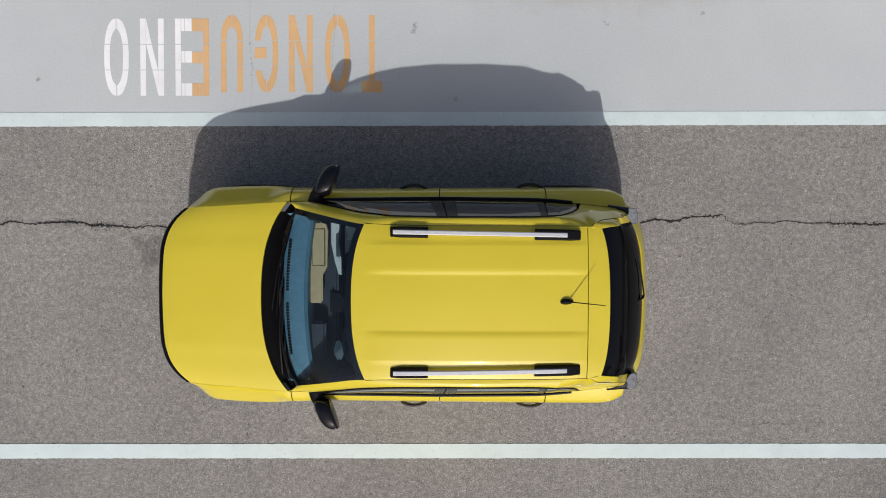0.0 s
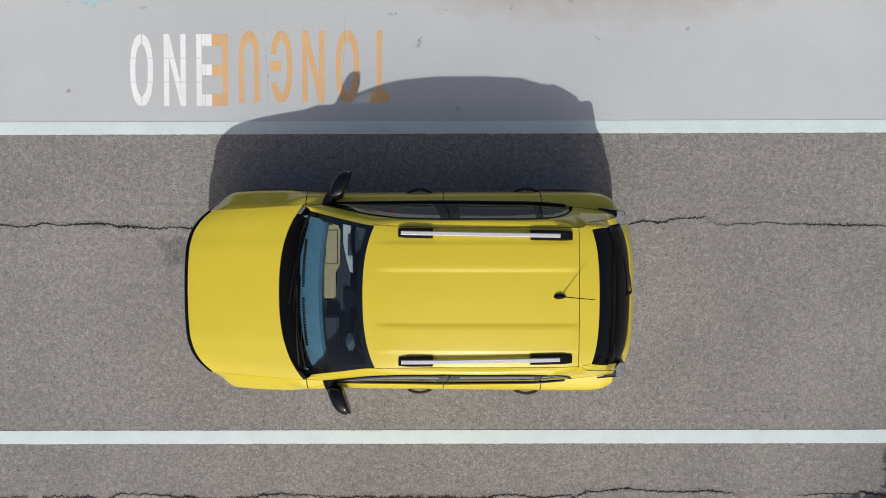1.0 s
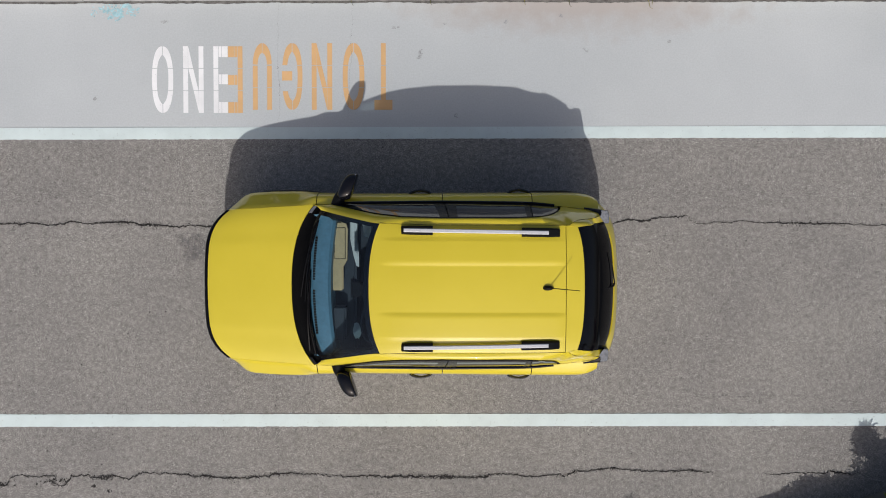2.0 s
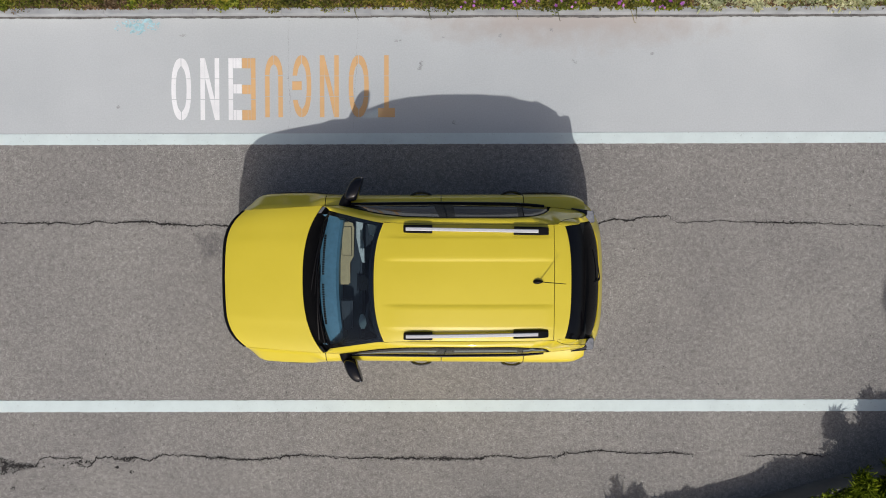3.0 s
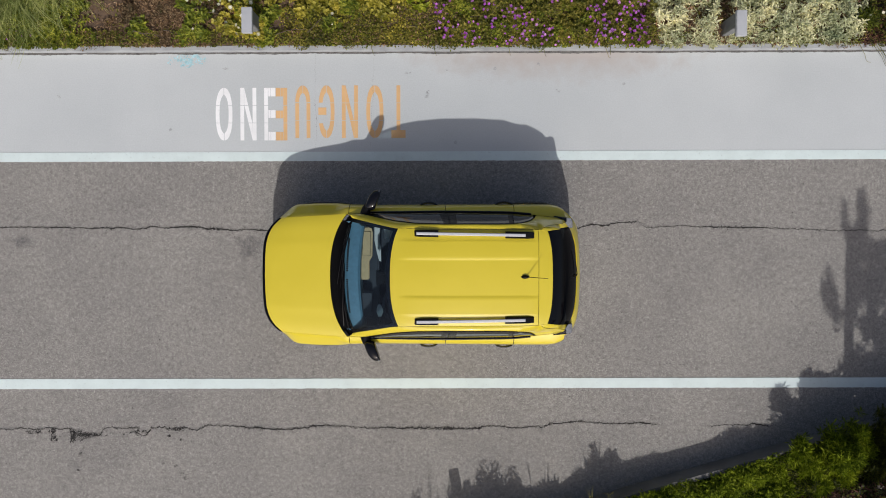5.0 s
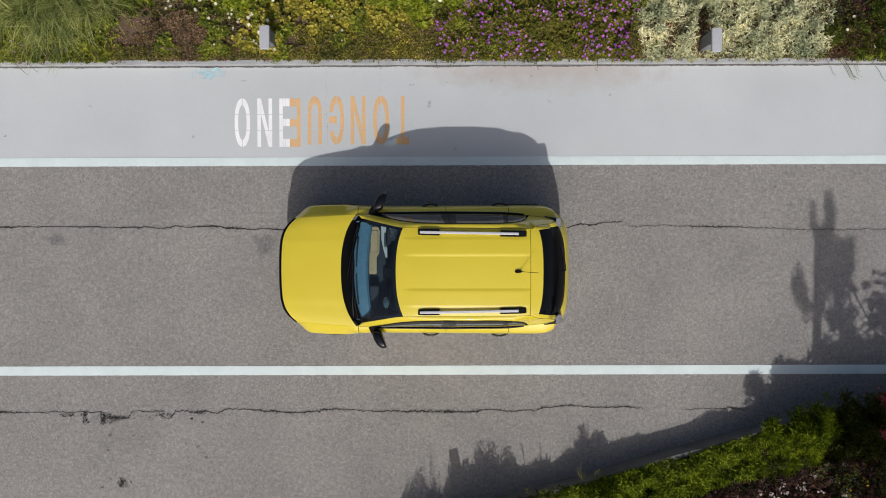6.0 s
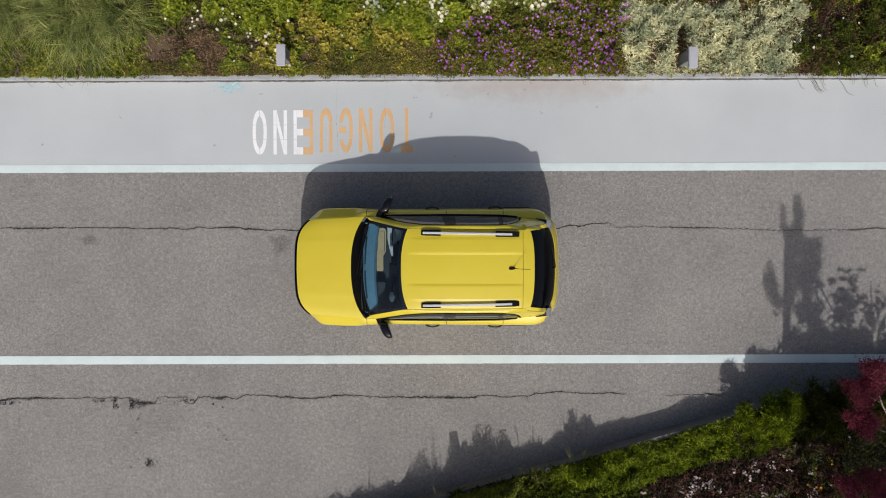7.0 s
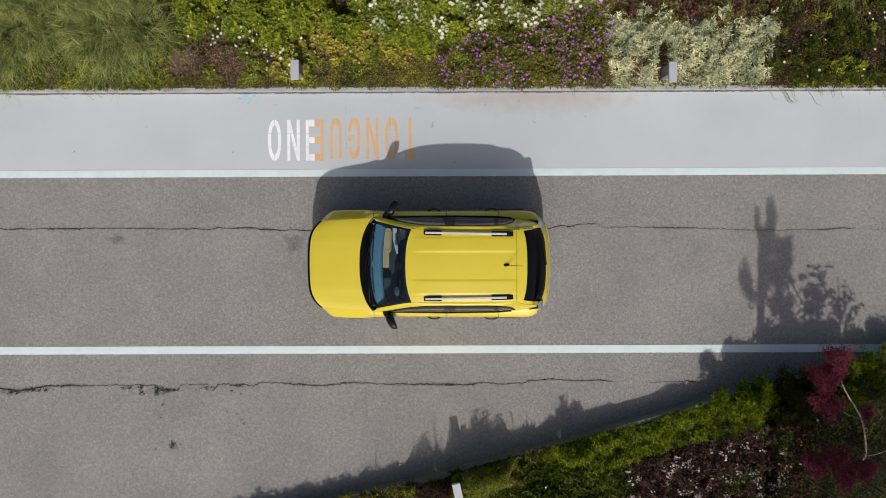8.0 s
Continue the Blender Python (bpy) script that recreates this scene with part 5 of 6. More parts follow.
sprigs(drift(rs, 3700, 2.92, 5.78, 2.99, 4.95, 0.20, 0.16, SILVER_EDGE, off=7.0, ragged=0.22), 8, 0.066, 0.28, (-0.1, 0.95), SILVER_LEAF, "pale silver-green narrow-leaved foliage", 17, "silver_foliage", 0.05)
sprigs(drift(rs, 1300, 2.92, 5.78, 2.99, 4.95, 0.30, 0.20, SILVER_EDGE, off=7.0, ragged=0.22), 9, 0.052, 0.32, (0.1, 1.0), SILVER_LEAF, "young silver-green leaf tips", 40, "silver_foliage", 0.02)
cover(drift(rs, 9000, 2.95, 5.8, 2.99, 4.8, 0.10, 0.08, off=7.0, ragged=0.3), 0.050, 0.35, 0.9, RUSSET, "brown dead leaves under silver foliage", 27)
cover(drift(rs, 22000, 5.75, 10, BED0, BED1, 0.16, 0.24, lambda x, y, w: w > -0.3, off=8.0, ragged=0.35), 0.048, 0.35, 0.9, DARK_LEAF, "dark green and brown groundcover", 18)
spots = mound_spots(rs, 70, 5.75, 9.5, 3.0, 5.4, (0.08, 0.2), (0.16, 0.36), lambda x, y, w: w > -0.05, 9.0)
sprigs(on_mounds(rs, spots, 420), 9, 0.065, 0.22, (-0.2, 1.0), FERN, "fine green tufts in dark groundcover", 19, tall=0.06)
spots = mound_spots(rs, 26, 5.75, 9.0, 3.0, 4.9, (0.06, 0.12), (0.16, 0.30), lambda x, y, w: w > 0.05, 19.0)
sprigs(on_mounds(rs, spots, 460), 7, 0.055, 0.4, (0.0, 0.9), LIME, "single bright green sprigs", 48, tall=0.04)
cover(drift(rs, 20000, 5.75, 10, BED0, BED1, 0.20, 0.24, lambda x, y, w: w > 0.08, off=9.5), 0.040, 0.4, 1.0, WINE_LEAF, "wine-red groundcover", 23)
cover(drift(rs, 5000, 5.75, 10, BED0, 3.4, 0.14, 0.16, lambda x, y, w: w > 0.1, off=11.5), 0.038, 0.4, 1.0, OLIVE, "yellowish groundcover by the kerb", 26)
cover(drift(rs, 16000, 2.3, 7.0, 4.10, BED1, 0.22, 0.2, lambda x, y, w: w > 0.05, off=10.0), 0.05, 0.5, 0.9, WINE_LEAF, "wine-red leafy groundcover", 20)


cover(drift(rs, 14000, 2.4, 7.0, 4.05, 5.2, 0.20, 0.2, lambda x, y, w: w < 0.15, off=10.0), 0.05, 0.4, 0.9, OLIVE, "olive groundcover behind the silver foliage", 56)
cover(drift(rs, 16000, 5.75, 10, BED0, 5.3, 0.15, 0.20, off=8.5, ragged=0.3), 0.042, 0.4, 1.0, BROWN_LEAF, "dark brown stems and leaves in the groundcover", 57)
cover(drift(rs, 9000, 5.75, 10, BED0, 5.3, 0.20, 0.22, lambda x, y, w: w > -0.1, off=8.8, ragged=0.3), 0.045, 0.3, 1.0, OLIVE, "olive stems in the dark groundcover", 58)


def bare_twigs():
    rs = np.random.RandomState(19)
    bm = bmesh.new()
    for k in range(34):
        x, y = rs.uniform(-4.0, 0.6), rs.uniform(3.1, 4.0)
        a, L = rs.normal(0, 0.35), rs.uniform(0.15, 0.45)
        d = Vector((math.cos(a), math.sin(a), 0))
        p = Vector((x, y, 0.17 + 0.05 * rs.uniform(0, 1)))
        tube([p, p + d * L * 0.5 + Vector((0, 0.02, 0.03)), p + d * L], (0.006, 0.002), 4, 6, bm)
    tagged(new("bare_twigs", mesh_of("bare_twigs", bm, DARK_BARK)), "bare brown twigs lying among the groundcover", "twigs", kind="stuff")


bare_twigs()


def flower_stuff(name, centres, radius, petals, material, label, seed):
    """Small open flowers, each a ring of petals a little above the leaves."""
    rs = np.random.RandomState(seed)
    verts, faces = [], []
    for cx, cy, cz in centres:
        r = radius * rs.uniform(0.7, 1.2)
        tilt = Euler((rs.normal(0, 0.35), rs.normal(0, 0.35), rs.uniform(0, 6))).to_matrix()
        k0 = len(verts)
        verts.append((cx, cy, cz))
        for k in range(petals * 2):
            a = math.pi * k / petals
            q = tilt @ Vector((math.cos(a), math.sin(a), 0.22)) * (r if k % 2 == 0 else r * 0.62)
            verts.append((cx + q.x, cy + q.y, cz + q.z))
        for k in range(petals * 2):
            faces.append((k0, k0 + 1 + k, k0 + 1 + (k + 1) % (petals * 2)))
    me = bpy.data.meshes.new(name)
    me.from_pydata(verts, [], faces)
    me.materials.append(material)
    return tagged(new(name, me), label, "flowers", kind="stuff")


def above(p, d):
    p = np.array(p)
    p[:, 2] = p[:, 2] + d
    return p


def top_places(rs, n, x0, x1, y0, y1, height, off, keep=None):
    p = drift(rs, n, x0, x1, y0, y1, height, 0.05, keep, off=off)
    p[:, 2] = 0.11 + height * np.clip(0.5 + (p[:, 1] - 3.0), 0.45, 1.25) * rs.uniform(0.7, 1.2, len(p))
    return p


flower_stuff("purple_flowers", top_places(rs, 1250, 0.1, 3.05, 2.96, 4.6, 0.24, 5.0, lambda x, y, w: (w > -0.26) & (y < 3.5 + 0.32 * (x - 0.2) + 0.3 * w)), 0.0215, 5, PURPLE_PETAL, "small vivid purple flowers in green foliage", 31)
daisy_tops = on_mounds(rs, daisy_spots, 230)
daisy_tops = daisy_tops[wave(daisy_tops[:, 0], daisy_tops[:, 1], 3.0, 66) > -0.05]
flower_stuff("white_daisies", above(daisy_tops, 0.09), 0.033, 9, WHITE_PETAL, "white daisies in tall green foliage", 32)
near_light = np.stack([np.concatenate([rs.normal(-2.65, 0.22, 14), rs.normal(-3.35, 0.25, 16), rs.normal(-2.3, 0.12, 8)]), np.concatenate([rs.normal(3.62, 0.14, 14), rs.normal(3.85, 0.12, 16), rs.normal(3.16, 0.07, 8)]), np.full(38, 0.30)], 1)
flower_stuff("white_daisies", near_light, 0.028, 9, WHITE_PETAL, "loose white daisies round the garden light", 47)
flower_stuff("white_daisies", top_places(rs, 42, -4.3, -1.0, 3.1, 5.0, 0.20, 3.0), 0.024, 8, WHITE_PETAL, "scattered white daisies in groundcover", 33)
flower_stuff("white_daisies", top_places(rs, 110, 5.5, 10, 3.1, BED1, 0.28, 8.0), 0.026, 8, WHITE_PETAL, "scattered white daisies in dark groundcover", 34)
flower_stuff("purple_flowers", top_places(rs, 90, -8.5, -5.0, 3.02, 3.35, 0.12, 8.0), 0.018, 5, PURPLE_PETAL, "pale violet flowers by the kerb", 35)
flower_stuff("pink_flowers", top_places(rs, 70, 1.8, 6.5, 4.3, BED1, 0.33, 8.0), 0.028, 6, PURPLE_PETAL, "dark pink flowers at the back of the bed", 36)


def grass_tuft(at, blades, length, spread, seed, sweep=(0, 0), name="ornamental_grass", label="large tuft of arching grey-green ornamental grass", material=None, width=0.0095):
    """A tussock: blades rise from the crown, arch over and hang."""
    rs = np.random.RandomState(seed)
    verts, faces = [], []
    lock = None
    for k in range(blades):
        if k % 5 == 0:
            a0, lift = rs.uniform(0, 2 * math.pi), rs.uniform(0.55, 1.15)
            p0 = a0 + rs.normal(0, 0.8)
            lock = (a0, spread * 0.8 * math.sqrt(rs.uniform(0, 1)), lift, spread * rs.uniform(0.3, 1.1), rs.normal(0, 0.35), rs.uniform(0.4, 1.0), rs.uniform(0.2, 1.0))
        a, r0, L, out, bend, own, drawn = lock
        a += rs.normal(0, 0.14)
        r0 += rs.normal(0, 0.03)
        L = length * L * rs.uniform(0.8, 1.1)
        out *= rs.uniform(0.75, 1.1)
        bend += rs.normal(0, 0.12)
        d = Vector((math.cos(a), math.sin(a))) * own + Vector(sweep) * drawn
        if d.length < 0.05:
            continue
        p = Vector((at[0] + r0 * math.cos(p0), at[1] + r0 * math.sin(p0), at[2]))
        k0 = len(verts)
        segs = 6
        for i in range(segs + 1):
            u = i / segs
            turn = Matrix.Rotation(bend * u, 2)
            q = turn @ d
            x, y = p.x + q.x * out * u ** 1.25, p.y + q.y * out * u ** 1.25
            z = p.z + L * (1.35 * u - 0.95 * u * u * (0.5 + out))
            side = Vector((-q.y, q.x)).normalized() * width * (1 - 0.85 * u) * 0.5
            verts += [(x + side.x, y + side.y, max(z, 0.09)), (x - side.x, y - side.y, max(z, 0.09))]
        for i in range(segs):
            faces.append((k0 + 2 * i, k0 + 2 * i + 1, k0 + 2 * i + 3, k0 + 2 * i + 2))
    me = bpy.data.meshes.new(name)
    me.from_pydata(verts, [], faces)
    me.materials.append(material or STRAW)
    if blades < 300:
        return tagged(new(name, me), label, "grass", kind="stuff")
    return tagged(new(name, me), label, "grass", "ornamental grasses in the bed")


for k, (x, y, n, L, sp, sw) in enumerate(((-7.15, 3.95, 1500, 0.58, 0.72, (-0.35, -0.45)), (-6.75, 4.05, 700, 0.50, 0.55, (0.1, -0.5)), (-5.45, 4.10, 1700, 0.66, 0.80, (-0.25, -0.25)), (-4.85, 4.05, 800, 0.52, 0.55, (0.35, -0.25)), (-6.9, 4.95, 1300, 0.6, 0.75, (-0.2, -0.2)), (-5.7, 4.95, 1500, 0.6, 0.75, (0.1, -0.35)), (-8.3, 4.5, 1500, 0.6, 0.85, (0.3, -0.3)), (-7.45, 3.45, 700, 0.40, 0.42, (-0.1, -0.5)), (-5.35, 3.55, 420, 0.36, 0.42, (0.2, -0.4)))):
    grass_tuft((x, y, 0.10), int(n * 1.45), L, sp, 50 + k, sw)
for k, (x, y) in enumerate(((5.3, 5.0), (6.2, 5.05), (7.0, 4.95))):
    grass_tuft((x, y, 0.10), 900, 0.5, 0.5, 70 + k, (0, -0.5))


def trailing_stems():
    rs = np.random.RandomState(9)
    bm = bmesh.new()
    for k in range(26):
        x = rs.choice([rs.uniform(5.6, 7.8), rs.uniform(6.0, 7.4), rs.uniform(-7.4, -4.4), rs.uniform(-0.8, 2.6)])
        L = rs.uniform(0.08, 0.34) if x > 5 else rs.uniform(0.03, 0.12)
        y = kerb_line(x) + 0.10
        tube([(x, y, 0.13), (x + 0.15 * L, y - 0.08, 0.15), (x + 0.65 * L, y - 0.12 - 0.3 * L, 0.08), (x + 0.9 * L, y - 0.13 - 0.6 * L, 0.035), (x + 1.25 * L, y - 0.12 - 0.75 * L, 0.012)], (0.0045, 0.0015), 4, 9, bm)
    me = mesh_of("trailing_stems", bm, OLIVE)
    tagged(new("trailing_stems", me), "thin stems trailing over the kerb", "stems", kind="stuff")


trailing_stems()


def bollard(at, rz, tall, label):
    """A flat garden light: slab post with an overhanging lamp head."""
    ob = thing("garden_light", label, "bollard light", "garden lights", at=at, rz=rz)
    part("post", box(bmesh.new(), (-0.055, -0.03, -0.1), (0.055, 0.15, tall - 0.06), 0.006), BOLLARD_SIDE, ob, "dark grey flat post")
    part("lamp_head", box(bmesh.new(), (-0.066, -0.16, tall - 0.06), (0.066, 0.16, tall), 0.006), BOLLARD, ob, "light grey flat cap")
    return ob


bollard((-2.186, 3.185, 0.07), 0, 0.60, "grey flat-topped garden light standing in groundcover")
bollard((4.015, 3.14, 0.07), 0, 0.60, "grey flat-topped garden light among silver foliage")

# ---- planter on the other side of the road ----
EDGE = [(-14, -6.9), (-8, -5.42), (-4.0, -4.52), (-1.55, -4.03), (-0.14, -3.72), (1.34, -3.32), (2.29, -3.07), (3.24, -2.78), (4.67, -2.38), (6.2, -1.98), (7.7, -1.62), (10, -1.1), (14, -0.35)]
HEIGHT = [(-14, 0.18), (-4, 0.20), (-1.5, 0.23), (0, 0.28), (1.5, 0.315), (4.7, 0.32), (14, 0.36)]


def edge_y(x):
    return lerp_table(x, EDGE) - 0.02


def wall_top(x):
    return lerp_table(x, HEIGHT)


wall_xs = np.linspace(-14, 14, 113)
rows = []
for dy, top in ((0.0, False), (-0.002, True), (-0.068, True), (-0.07, False)):
    rows.append([(x, edge_y(x) + dy, (wall_top(x) if top else -0.1)) for x in wall_xs])
me = mesh_of("planter_wall", sheet(rows), WALL_STONE)
tagged(new("planter_wall", me), "low grey concrete planter wall beside the road", "wall", kind="structure")
rows = [[(x, edge_y(x) - d, wall_top(x) - 0.04 + (0.0 if d < 0.1 else 0.02)) for x in wall_xs] for d in (0.06, 0.8, 2.5, 6.0, 12.0)]
me = mesh_of("planter_soil", sheet(rows), DARK_SOIL)
tagged(new("planter_soil", me), "dark soil filling the raised planter", "soil", kind="structure")


def shrubs(rs, n, x0, x1, d0, d1, height, off, keep=None, scale=2.2, power=2.0, ragged=0.12, edge=0.6):
    """Places in the raised planter: d is the distance behind the wall's edge."""
    x, d = rs.uniform(x0, x1, n), rs.uniform(d0, d1, n)
    w1, w2 = wave(x, d, scale, off), wave(x, d, 1.7, off + 30)
    ok = (d + w2 * ragged * 1.5 > d0) & (d + w2 * ragged * 2 < d1) & (x + w1 * ragged * 2 > x0) & (x + w2 * ragged * 2 < x1)
    if keep is not None:
        ok &= keep(x, d, w2)
    x, d, w1 = x[ok], d[ok], w1[ok]
    h = height * (0.62 + 0.7 * w1 + 0.5 * wave(x, d, 6.5, off + 40)) * np.clip(edge + d / 0.35, edge * 0.8, 1) * np.clip((x - x0) / 0.4, 0.2, 1) * np.clip((x1 - x) / 0.4, 0.2, 1)
    y = np.array([edge_y(a) for a in x]) - d
    z = np.array([wall_top(a) for a in x]) - 0.03 + np.maximum(h, 0.03) * (1 - 0.85 * rs.uniform(0, 1, len(x)) ** power)
    return np.stack([x, y, z], 1)


def open_gap(x, d):
    """False in the dark opening among the plants beside the garden light."""
    return ((x - 0.07) / 0.31) ** 2 + ((d - 0.12) / 0.48) ** 2 > 1


rs = np.random.RandomState(77)
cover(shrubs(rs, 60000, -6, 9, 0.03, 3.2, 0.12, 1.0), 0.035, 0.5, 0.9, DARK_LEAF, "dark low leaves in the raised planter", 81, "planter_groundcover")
sprigs(shrubs(rs, 1150, -0.4, 2.1, -0.01, 1.0, 0.24, 2.0, lambda x, d, w: open_gap(x, d), power=2.0, edge=0.4), 8, 0.085, 0.24, (-0.1, 1.1), FERN, "dull green foliage along the wall", 96, "planter_shrubs", 0.05)
sprigs(shrubs(rs, 3300, 1.8, 5.0, 0.03, 0.62, 0.22, 2.0, power=3.0, edge=0.4), 9, 0.055, 0.28, (0.0, 1.0), BRIGHT_FERN, "fine bright green foliage along the wall", 82, "planter_shrubs", 0.04)
def plumes(rs, spots, per):
    """Places on upright domed plumes: each spot is x, distance behind the wall's edge, radius and height."""
    out = []
    for x, d, r, h in spots:
        q = rs.normal(0, 0.5, (per, 2))
        fall = np.clip(1 - 0.45 * (q ** 2).sum(1), 0.15, 1)
        z = wall_top(x) + h * fall * rs.uniform(0.75, 1.0, per)
        out.append(np.stack([x + q[:, 0] * r, edge_y(x) - d + q[:, 1] * r * 1.5 + 0.22 * (z - wall_top(x)), z], 1))
    return np.concatenate(out)


spots = []
for k in range(34):
    x = 4.92 + 4.0 * (k / 34) + rs.uniform(-0.05, 0.05)
    spots.append((x, (0.02, 0.26, 0.50)[k % 3] + rs.uniform(-0.04, 0.04), rs.uniform(0.10, 0.16), rs.uniform(0.24, 0.36) if k < 9 else (rs.uniform(0.34, 0.58) if x < 7.1 else rs.uniform(0.10, 0.20))))
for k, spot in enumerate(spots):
    # ferns beneath the trees take a darker leaf colour that stands for tree shade
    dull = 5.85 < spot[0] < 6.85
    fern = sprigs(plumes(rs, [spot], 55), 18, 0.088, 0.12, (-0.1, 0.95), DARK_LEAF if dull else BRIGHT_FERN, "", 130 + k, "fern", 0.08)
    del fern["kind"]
    tagged(fern, "feathery fern under the small tree, its shade put into the leaf colour" if dull else "upright bright green feathery fern in the raised planter", "fern", "ferns in the planter")
sprigs(shrubs(rs, 750, 1.95, 2.95, 0.02, 0.30, 0.66, 14.0, scale=5.0, power=1.2), 9, 0.06, 0.25, (0.1, 1.1), BRIGHT_FERN, "green upright shrub above the wall", 94, "planter_shrubs", 0.08)
sprigs(shrubs(rs, 300, 4.93, 5.6, 0.02, 0.30, 0.92, 15.0, scale=2.5, power=0.9), 16, 0.105, 0.12, (0.1, 1.2), BRIGHT_FERN, "tall ferny shrub by the wall", 95, "planter_shrubs", 0.1)
sprigs(plumes(rs, [(5.27, 0.16, 0.13, 0.62), (5.43, 0.22, 0.13, 0.60)], 90), 14, 0.08, 0.16, (0.1, 1.2), BRIGHT_FERN, "tallest shoots of the ferny shrub", 99, "planter_shrubs", 0.1)
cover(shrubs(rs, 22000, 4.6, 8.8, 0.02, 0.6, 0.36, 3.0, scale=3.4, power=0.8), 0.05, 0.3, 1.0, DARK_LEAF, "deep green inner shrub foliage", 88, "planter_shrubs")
sprigs(shrubs(rs, 2300, -1.2, 3.5, 0.4, 1.7, 0.30, 4.0, lambda x, d, w: (w > -0.6) & open_gap(x, d), scale=3.0), 8, 0.085, 0.26, (-0.1, 1.0), FERN, "soft green foliage in the planter", 84, "planter_shrubs", 0.05)
cover(shrubs(rs, 22000, -0.5, 1.6, 0.02, 0.42, 0.80, 5.0, lambda x, d, w: open_gap(x, d), scale=2.0, power=0.7), 0.04, 0.4, 1.0, GREEN, "taller loose green shrub by the garden light", 85, "planter_shrubs")
cover(shrubs(rs, 5200, -0.5, 0.6, 0.02, 0.42, 0.85, 5.0, lambda x, d, w: ~open_gap(x, d), scale=2.0, power=0.7), 0.04, 0.4, 1.0, BROWN_LEAF, "dark brown withered weeds by the garden light", 98, "planter_shrubs")
sprigs(shrubs(rs, 1500, -6.5, 0.2, -0.02, 0.30, 0.26, 28.0, lambda x, d, w: (w > -0.25) & open_gap(x, d), scale=3.5, power=1.2), 7, 0.060, 0.30, (0.0, 1.2), OLIVE, "low weeds overgrowing the wall", 97, "planter_shrubs", 0.05)
cover(shrubs(rs, 4200, -5.2, -0.3, 0.02, 0.3, 0.60, 8.0, lambda x, d, w: wave(x, d, 3.5, 71) > -0.05, scale=4.5, power=0.6), 0.035, 0.4, 1.0, OLIVE, "thin loose weeds above the wall", 89, "planter_shrubs")
cover(shrubs(rs, 17000, 3.3, 6.6, 0.6, 2.6, 0.42, 6.0, lambda x, d, w: wave(x, d, 7.5, 63) > -0.22, scale=5.0, power=1.3), 0.060, 0.36, 1.0, BROWN_LEAF, "brown-purple leafy planting with pale flowers", 86, "planter_shrubs")
cover(shrubs(rs, 6000, 4.6, 7.2, 0.5, 2.6, 0.5, 7.0, lambda x, d, w: w > 0.05), 0.045, 0.5, 0.9, DARK_LEAF, "deep green shrubs behind", 87, "planter_shrubs")
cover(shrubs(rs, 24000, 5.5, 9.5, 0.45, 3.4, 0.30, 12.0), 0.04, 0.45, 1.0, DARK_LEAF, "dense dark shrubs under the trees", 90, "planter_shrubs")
p = shrubs(rs, 2200, 3.3, 6.2, 0.70, 2.6, 0.32, 6.0, lambda x, d, w: wave(x, d, 5.0, 61) > 0.08, power=6.0)
p = np.repeat(p[::3], 5, axis=0) + np.random.RandomState(8).normal(0, 0.022, (len(p[::3]) * 5, 3))
p[:, 2] += 0.05
flower_stuff("pale_flowers", p, 0.021, 5, PINK_PETAL, "small pale pink flowers over brown foliage", 91)
p = shrubs(rs, 60, -4, 9, 0.1, 2.0, 0.25, 6.0)
p[:, 2] += 0.1
flower_stuff("pale_flowers", p, 0.022, 6, WHITE_PETAL, "scattered white flowers in the planter", 92)
p = shrubs(rs, 14, 5.5, 6.4, 0.9, 1.6, 0.4, 6.0, power=6.0)
p[:, 2] += 0.08
flower_stuff("orange_flowers", p, 0.024, 6, ORANGE_PETAL, "few small orange flowers in dark foliage", 93)
for k, (x, d, n, L, sp) in enumerate(((2.35, 0.14, 60, 0.55, 0.35), (-1.0, 0.08, 22, 0.62, 0.30), (1.0, 0.12, 60, 0.7, 0.40), (0.2, 0.10, 50, 0.75, 0.35), (1.5, 0.15, 50, 0.55, 0.4))):
    grass_tuft((x, edge_y(x) - d, wall_top(x) - 0.03), n, L, sp, 100 + k, (0, 0), "grass_tuft", "loose tuft of fine grass above the planter wall", OLIVE, 0.006)

bollard((0.476, -3.735, wall_top(0.43) - 0.04), 192, 0.68, "grey flat-topped garden light in the raised planter")


def crown(parent, clusters, count, spread, size, aspect, material, label, seed):
    rs = np.random.RandomState(seed)
    pts = []
    for (cx, cy, cz), k in clusters:
        q = rs.normal(0, 1, (int(count * k), 3))
        q[:, 0] += 0.6 * np.sin(q[:, 2] * 2.1 + cx * 5)
        pts.append(q * np.array(spread) * k ** 0.4 * (0.75 + 0.25 * np.sin(np.arctan2(q[:, 1], q[:, 0]) * 3 + cx))[:, None] + np.array([cx, cy, cz]))
    return leaf_stuff("crown", np.concatenate(pts), size, aspect, 1.0, material, label, "", seed, parent=parent)


# red-leaved small tree leaning over the road
red = thing("red_leaf_tree", "small crimson-leaved tree with a pale crooked stem", "tree")
stem = [(7.36, -3.36, 0.38), (7.20, -3.115, 0.75), (6.893, -2.477, 1.15), (6.409, -1.887, 1.50), (6.22, -1.45, 1.68)]
bm = tube(stem, (0.020, 0.008), 8, 16)
